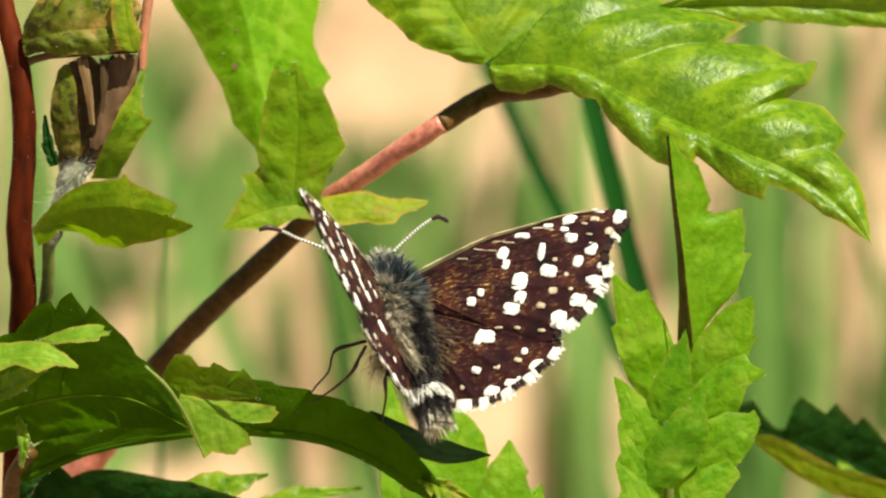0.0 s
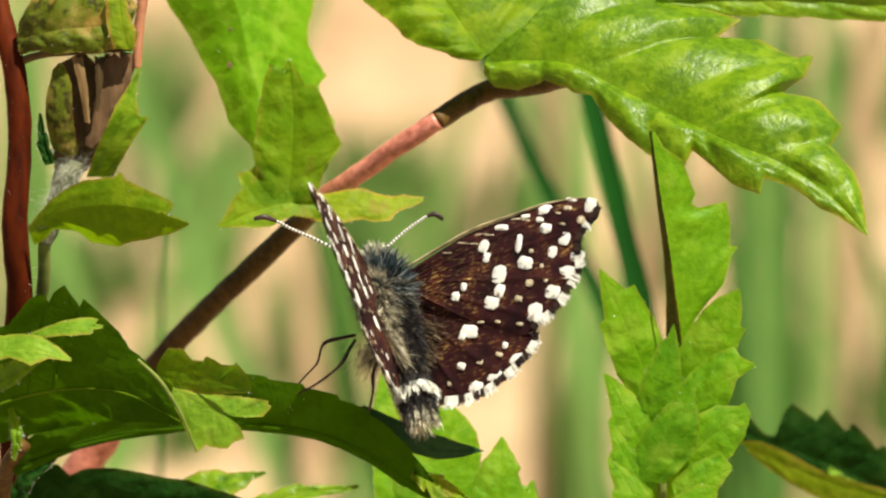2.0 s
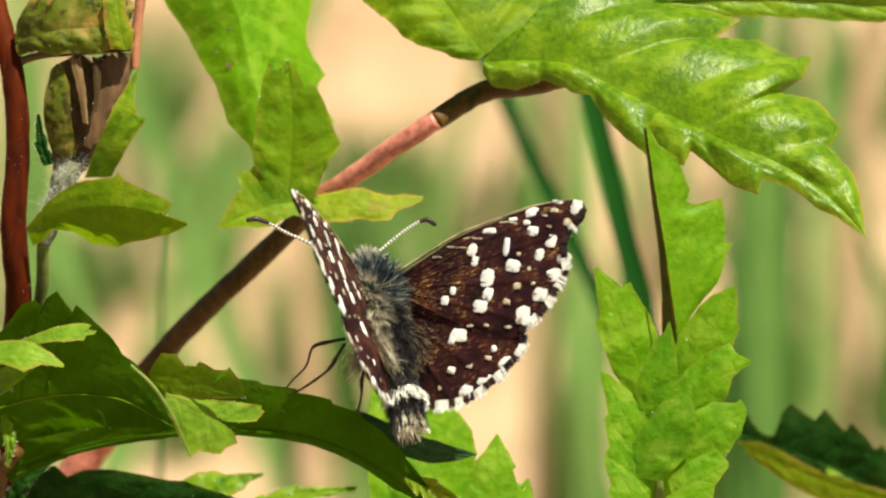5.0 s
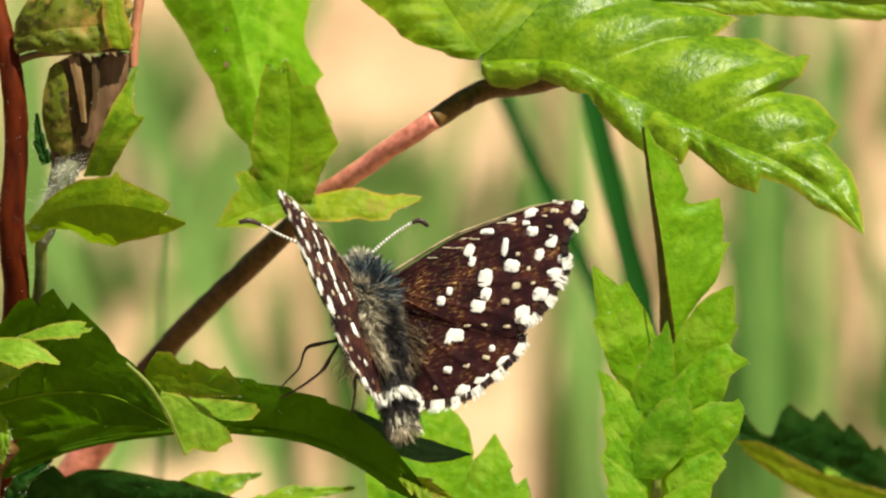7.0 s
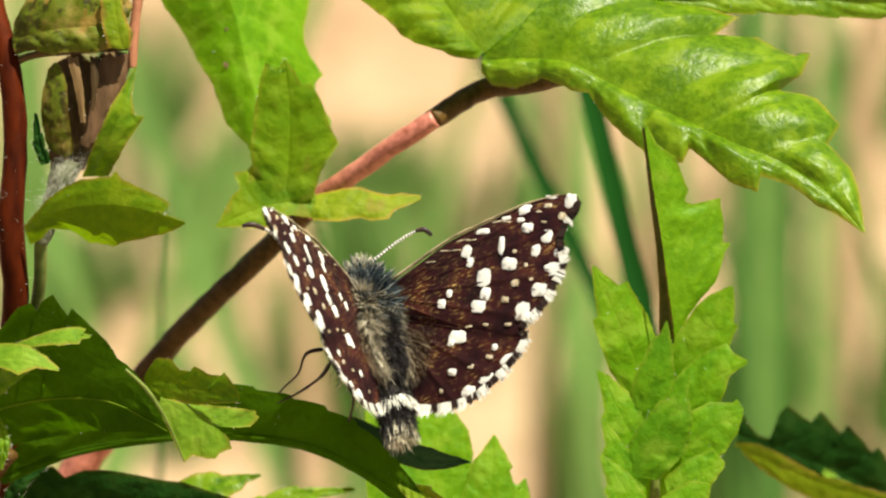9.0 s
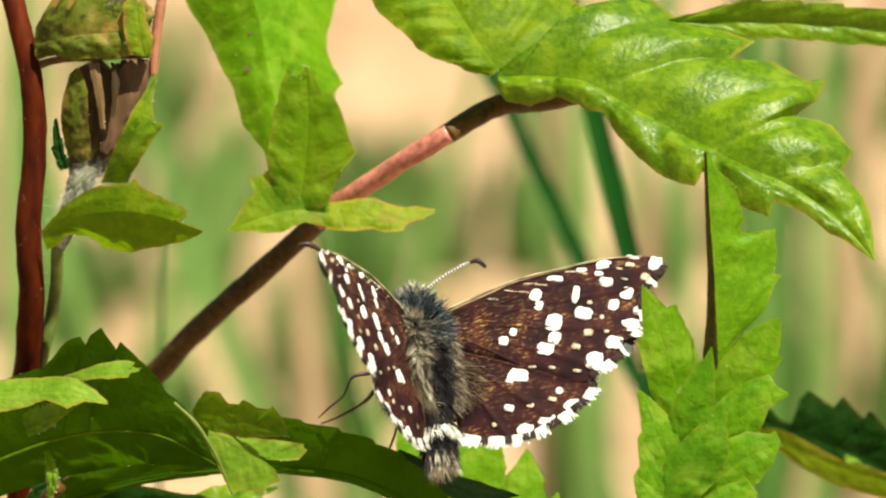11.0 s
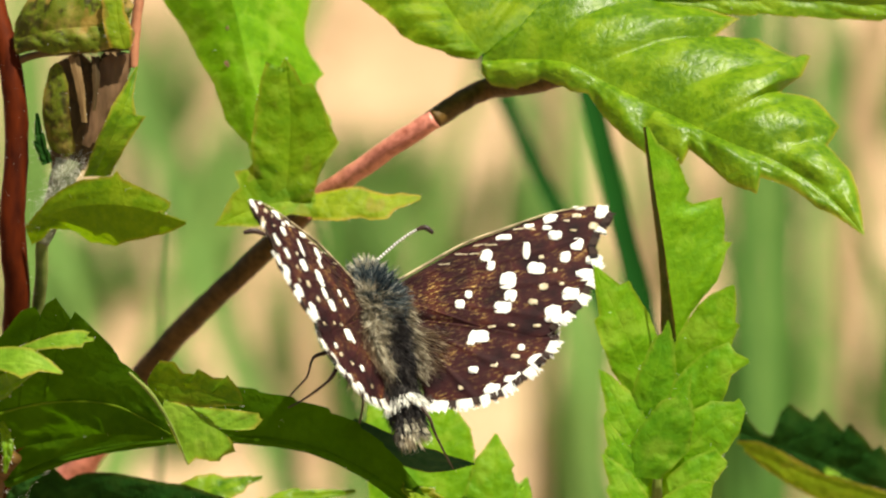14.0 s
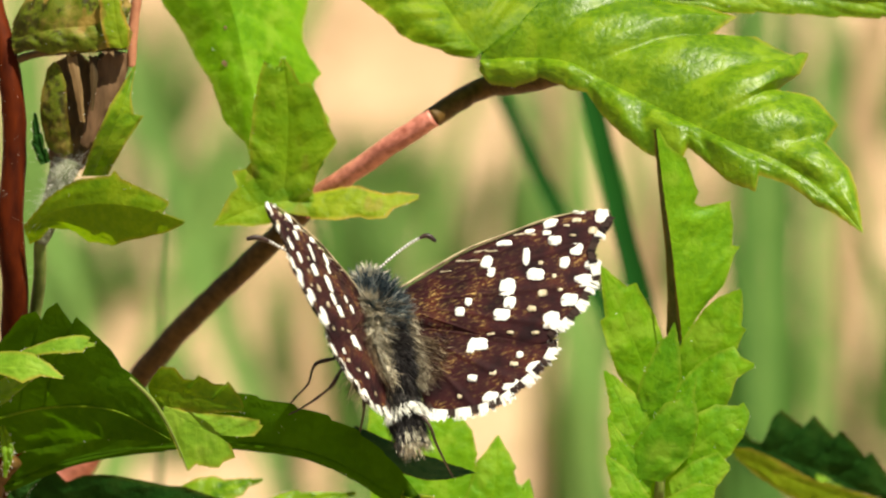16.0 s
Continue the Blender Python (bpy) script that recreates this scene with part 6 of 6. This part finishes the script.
def hind_leg(own):
    """The near hind leg, which the butterfly stretches out beside its tail."""
    hip = view_to_body((-1.62, -8.79, -3.6)) * MM
    pts = [(-1.62, -8.79, -3.6), (-0.95, -9.70, -4), (-0.64, -10.64, -3.4), (-0.07, -11.96, -2), (0.46, -13.08, -0.6)]
    line = [q - hip for q in spline([view_to_body(q) * MM for q in pts], 40)]
    v, f = tube(line, [MM * (0.12 - 0.07 * (i / 39)) for i in range(40)], 8, 0.25)
    leg = mesh_object("hind_leg", v, f, M_LEG, own, "thin dark stretched hind leg")
    leg.location = hip
    return leg, hip


BUTTERFLY = butterfly()
HIND_LEG, HIP = hind_leg(BUTTERFLY)
FORE_R, HIND_R = wing_pair(BUTTERFLY, 1)
FORE_L, HIND_L = wing_pair(BUTTERFLY, -1)


# ---- what moves ----
def sway(ob, rows, turn=None):
    """Key a thing's drift in the breeze: rows of seconds, right, up (mm), counter-clockwise degrees."""
    o = Vector(ob["origin"]) if turn is None else local(THORAX)
    keys = []
    for t, du, dv, ccw in rows:
        m = LEAN @ Matrix.Translation(o + Vector((du, 0, dv)) * MM) @ Matrix.Rotation(radians(-ccw), 4, "Y")
        keys.append((t, m if turn is None else m @ turn))
    walk(ob, keys)


def motions():
    sway(SPRAY, [(0, 0.435, -0.325, -0.66), (0.5, 0.349, -0.253, -0.54), (1, 0.228, -0.144, -0.26), (1.5, 0.202, -0.106, -0.19), (2, 0.14, -0.109, -0.17), (2.5, 0.025, 0, -0), (3, -0.003, -0.005, -0.01), (3.5, 0, -0, -0), (4, 0.054, -0.034, -0.11), (6.5, 0.027, -0.113, -0.41), (7, -0.057, -0.042, -0.19), (7.5, -0.116, 0.035, -0.12), (8, -0.082, 0.029, -0.09), (10.5, 0.067, -0.059, -0.41), (11, 0.922, -1.027, -1.85), (11.5, 0.693, -0.596, -1.1), (12, 0.488, -0.55, -1.01), (12.5, 0.089, -0.051, -0.17), (13, -0.115, 0.085, -0.2), (13.5, -0.049, 0.021, -0.15), (14, -0.05, -0.011, -0.31), (14.5, -0.149, 0.081, -0.18), (15, -0.102, 0.023, -0.16), (15.5, -0.112, -0.037, -0.45), (16, -0.157, 0.08, -0.17)])
    sway(HANGING, [(0, 0.537, -0.152, -1.09), (0.5, 0.457, -0.107, -0.7), (1, 0.281, -0.097, -0.33), (1.5, 0.249, -0.026, -0.5), (2, 0.193, -0.015, -0.65), (2.5, 0.061, 0.005, -0.07), (3, 0.055, 0.01, -0.32), (3.5, 0, -0, -0), (4, 0.061, 0.005, -0.07), (6.5, 0.119, -0.025, -0.5), (7, -0.016, 0.01, -0.32), (7.5, -0.054, 0.04, -0.24), (8, -0.081, 0.03, -0.09), (10.5, 0.067, 0.01, -0.33), (11, 1.35, -0.432, -3.13), (11.5, 0.849, -0.22, -1.67), (12, 0.937, -0.218, -1.88), (12.5, 0.091, 0.01, -0.32), (13, -0.103, 0.097, -0.2), (13.5, -0.038, 0.076, -0.42), (14, -0.012, 0.082, -0.5), (14.5, -0.127, 0.097, -0.19), (15, -0.035, 0.097, -0.54), (15.5, -0.052, 0.092, -0.83), (16, -0.159, 0.117, -0.32)])
    sway(BUDDING, [(0, 0.438, -0.19, -0.39), (0.5, 0.39, -0.114, -0.33), (1, 0.246, -0.105, -0.1), (1.5, 0.214, -0.03, -0.25), (2, 0.158, -0.061, -0.16), (2.5, 0.051, 0.004, -0.03), (3, 0.003, 0.017, -0.2), (3.5, 0, -0, -0), (4, 0.062, -0.03, 0.09), (6.5, 0.066, -0.103, 0.01), (7, -0.05, -0.02, -0.07), (7.5, -0.097, 0.017, -0.12), (8, -0.109, 0.001, -0.01), (10.5, 0.069, -0.043, 0.09), (11, 1.018, -0.537, -1.23), (11.5, 0.701, -0.282, -0.63), (12, 0.669, -0.174, -1.12), (12.5, 0.105, -0.015, 0.02), (13, -0.101, 0.049, 0.13), (13.5, -0.073, 0.068, -0.18), (14, -0.014, -0.007, 0.09), (14.5, -0.116, 0.026, 0.15), (15, -0.073, 0.032, -0.06), (15.5, -0.081, -0.036, 0.09), (16, -0.135, 0.031, 0.2)])
    sway(UPRIGHT, [(0, 0.644, -0.536, -1.9), (0.5, 0.491, -0.386, -0.89), (1, 0.333, -0.269, -0.41), (1.5, 0.36, -0.237, -0.17), (2, 0.237, -0.204, -0.29), (2.5, 0.08, -0.023, 0.2), (3, -0.002, 0.027, 0.43), (3.5, 0, -0, -0), (4, 0.046, 0.008, 0.37), (6.5, 0.048, -0.099, -0.49), (7, -0.11, 0.018, -0), (7.5, -0.155, 0.083, 0.06), (8, -0.232, 0.051, -0.12), (10.5, 0.18, -0.132, -0.77), (11, 1.567, -1.557, -5.33), (11.5, 1.231, -1.253, -5.07), (12, 0.628, -0.513, -1.02), (12.5, 0.014, -0.069, -0.32), (13, -0.124, 0.08, -0.12), (13.5, -0.124, 0.08, -0.12), (14, -0.074, 0.05, -0.17), (14.5, -0.089, 0.048, -0.29), (15, -0.183, 0.096, -0.18), (15.5, -0.085, -0.023, -0.72), (16, 0.049, -0.107, -1.42)])
    sway(LOW, [(0, 0.818, -0.382, -0), (0.5, 0.6, -0.218, -0), (1, 0.382, -0.218, -0), (1.5, 0.329, -0.164, -0), (2, 0.329, -0.164, -0), (2.5, 0.054, -0, -0), (3, -0.057, -0, -0), (3.5, 0, -0, -0), (4, -0.057, -0, -0), (6.5, 0.107, -0.054, -0), (7, -0.164, -0, -0), (7.5, -0.164, 0.054, -0), (8, -0.221, -0, -0), (10.5, 0.218, -0.111, -0), (11, 1.968, -0.986, -0), (11.5, 1.231, -1.128, 0), (12, 0.628, -0.462, 0), (12.5, 0.014, -0.062, 0), (13, -0.124, 0.072, 0), (13.5, -0.124, 0.072, 0), (14, -0.074, 0.045, 0), (14.5, -0.089, 0.043, 0), (15, -0.183, 0.086, 0), (15.5, -0.085, -0.021, 0), (16, 0.049, -0.096, 0)])
    sway(SHADED, [(0, 0.818, 0.546, -0), (0.5, 1.039, 0.657, -0), (1, 0.493, 0.329, -0), (1.5, 0.329, 0.218, -0), (2, 0.164, 0.111, -0), (2.5, 0.054, 0.054, -0), (3, -0.111, -0, -0), (3.5, 0, -0, -0), (4, 0.054, 0.054, -0), (6.5, 0.054, 0.111, -0), (7, -0.057, 0.111, -0), (7.5, -0.164, -0, -0), (8, -0.221, -0.054, -0), (10.5, 0.329, 0.329, -0), (11, 1.311, 0.986, -0), (11.5, 1.257, 0.929, -0), (12, 0.6, 0.6, -0), (12.5, -0.057, 0.054, -0), (13, -0.221, 0.054, -0), (13.5, -0.111, 0.111, -0), (14, -0.057, 0.111, -0), (14.5, 0.164, 0.275, -0), (15, 0.107, 0.275, -0), (15.5, -0.057, 0.054, -0), (16, -0.657, -0.329, -0)])
    sway(PERCH, [(0, 0.954, -0.294, 0), (0.5, 0.868, 0.348, -0.33), (1, 0.712, -0.066, -0.08), (1.5, 0.591, 0.435, -0.7), (2, 0.492, 0.045, -0.35), (2.5, 0.122, 0.264, -0.38), (3, -0.014, 0.291, -0.38), (3.5, -0.009, 0.007, 0.03), (4, 0.059, -0.174, 0.29), (6.5, 0.033, -0.266, -0.68), (7, -0.24, -0.178, -0.38), (7.5, -0.361, -0.128, -0.55), (8, -0.391, -0.408, -0.42), (10.3, -0.132, -0.672, -1.21), (10.5, 0.022, -0.336, -1.28), (10.7, 1.056, -0.492, -1.04), (10.9, 1.678, -1.662, -0.8), (11, 2.762, -2.746, -0.68), (11.1, 1.4, -1.809, -0.82), (11.2, 2.078, -2.821, -0.96), (11.3, 1.445, -1.889, -1.09), (11.5, 1.985, -1.586, -1.37), (11.7, 1.625, -0.978, -1.89), (11.8, 1.118, -0.445, -2.16), (11.9, 1.605, -1.099, -2.42), (12, 1.255, 0.621, -2.68), (12.2, 1.085, -0.068, -2.24), (12.5, 0.009, -0.512, -1.58), (13, -0.081, -0.672, -0.68), (13.5, -0.148, -0.71, -1.03), (14, -0.072, -0.783, -0.45), (14.5, -0.089, -1.012, -0.53), (15, -0.303, -0.975, -0.39), (15.5, -0.04, -1.139, -0.32), (16, -0.056, -1.231, -0.94)])
    sway(FOOT, [(0, 0.334, -0.103, 0), (0.5, 0.304, 0.122, 0), (1, 0.249, -0.023, 0), (1.5, 0.207, 0.152, 0), (2, 0.172, 0.016, 0), (2.5, 0.043, 0.092, 0), (3, -0.005, 0.102, 0), (3.5, -0.003, 0.002, 0), (4, 0.021, -0.061, 0), (6.5, 0.012, -0.093, 0), (7, -0.084, -0.062, 0), (7.5, -0.126, -0.045, 0), (8, -0.137, -0.143, 0), (10.5, 0.008, -0.118, 0), (11, 0.967, -0.961, 0), (11.5, 0.695, -0.555, 0), (12, 0.439, 0.217, 0), (12.5, 0.003, -0.179, 0), (13, -0.028, -0.235, 0), (13.5, -0.052, -0.248, 0), (14, -0.025, -0.274, 0), (14.5, -0.031, -0.354, 0), (15, -0.106, -0.341, 0), (15.5, -0.014, -0.399, 0), (16, -0.02, -0.431, 0)])
    sway(BUTTERFLY, [(0, 1.052, -0.322, 3.99), (0.5, 0.922, 0.279, 3.77), (1, 0.721, -0.088, 3.14), (1.5, 0.807, 0.331, 1.41), (2, 0.532, -0.016, 1.33), (2.5, 0.181, 0.148, 0.4), (3, 0.019, 0.202, 0.38), (3.5, 0, -0, -0), (4, -0.019, -0.111, -0.23), (6.5, -0.225, -0.52, 0.39), (7, -0.497, -0.375, 0.3), (7.5, -0.592, -0.34, -0.25), (8, -0.691, -0.596, -0.85), (10.3, 0.031, -0.889, -1.5), (10.5, 0.225, -0.556, -0.2), (10.7, 1.171, -0.561, -1.82), (10.9, 1.706, -1.58, -0.95), (11, 2.746, -2.589, -5.39), (11.1, 1.368, -1.725, -3), (11.2, 2.031, -2.81, -1.03), (11.3, 1.382, -1.95, -1.5), (11.5, 1.891, -1.793, 1.55), (11.7, 1.53, -1.321, 1.13), (11.8, 1.022, -0.855, 1.31), (11.9, 1.509, -1.577, 1.44), (12, 1.158, 0.075, 2.52), (12.2, 1.112, -0.502, 1.34), (12.5, 0.223, -0.779, 0.91), (13, -0.064, -0.779, 2.07), (13.5, -0.103, -0.869, 1.68), (14, -0.103, -0.871, 1.43), (14.5, -0.086, -1.107, 0.91), (15, -0.286, -1.035, 1.21), (15.5, -0.048, -1.198, 1.46), (16, 0.024, -1.366, 0.75)], BODY_TURN)
    # wings: seconds, opening and sweep of the right pair, opening and sweep of the left pair
    beats = [(0, 39.0, -11.5, 45.6, 1.3), (0.5, 37.0, -10.5, 45.2, 1.8), (1, 32.0, -11.0, 44.5, 0.4), (1.5, 24.0, -11.0, 41.2, -0.4), (2, 25.0, -11.0, 43.0, -0.7), (2.5, 24.0, -10.0, 44.4, -0.1), (3, 23.0, -10.5, 44.1, 0.2), (3.5, 20.0, -10.5, 42.8, -0.3), (4, 20.0, -10.5, 43.6, -1.2), (6.5, 27.0, -8.0, 46.4, 0.3), (7, 27.0, -8.5, 46.6, -0.1), (7.5, 26.0, -8.5, 47.3, -0.5), (8, 22.0, -8.0, 43.0, -1.5), (10.3, 45.0, 1.0, 65.0, 2.5), (10.5, 55.5, -1.3, 60.4, 4.7), (10.7, 50.0, 0.0, 60.0, 5.0), (10.9, 52.0, -1.0, 57.0, 3.5), (11, 47.0, -0.5, 53.7, -6.7), (11.1, 46.0, 2.0, 58.0, 0.5), (11.2, 51.0, 0.0, 58.0, 0.5), (11.3, 48.0, 1.0, 59.0, 2.0), (11.5, 53.1, -1.4, 55.3, 3.2), (11.7, 53.0, -2.5, 56.0, 3.0), (11.8, 53.0, -1.5, 56.0, 5.5), (11.9, 55.0, -4.0, 54.0, 3.0), (12, 54.2, -2.7, 56.3, 5.9), (12.2, 53.0, -2.0, 59.0, 7.0), (12.5, 52.4, -1.1, 59.5, 4.8), (13, 47.8, -0.3, 50.4, 2.9), (13.5, 52.0, -0.7, 54.9, 4.1), (14, 50.1, 0.0, 54.3, 4.0), (14.5, 45.2, -0.4, 52.2, 3.5), (15, 48.6, 0.2, 53.7, 4.3), (15.5, 49.6, -0.1, 53.2, 4.2), (16, 43.9, -0.9, 51.0, 3.6)]
    for ob in (FORE_R, HIND_R):
        walk(ob, [(t, wing_turn(1, a, b)) for t, a, b, _, _ in beats])
    for ob in (FORE_L, HIND_L):
        walk(ob, [(t, wing_turn(-1, a, b)) for t, _, _, a, b in beats])

    # the hind leg: turned from the camera so the body hides it, then stretched out
    across = Vector((SIDE.x, AXIS.x, BACK.x))
    turned_away = Matrix.Translation(HIP) @ Matrix.Rotation(radians(84), 4, across)
    walk(HIND_LEG, [(0, turned_away), (11.85, turned_away), (12.0, Matrix.Translation(HIP)), (16.0, Matrix.Translation(HIP))])


motions()
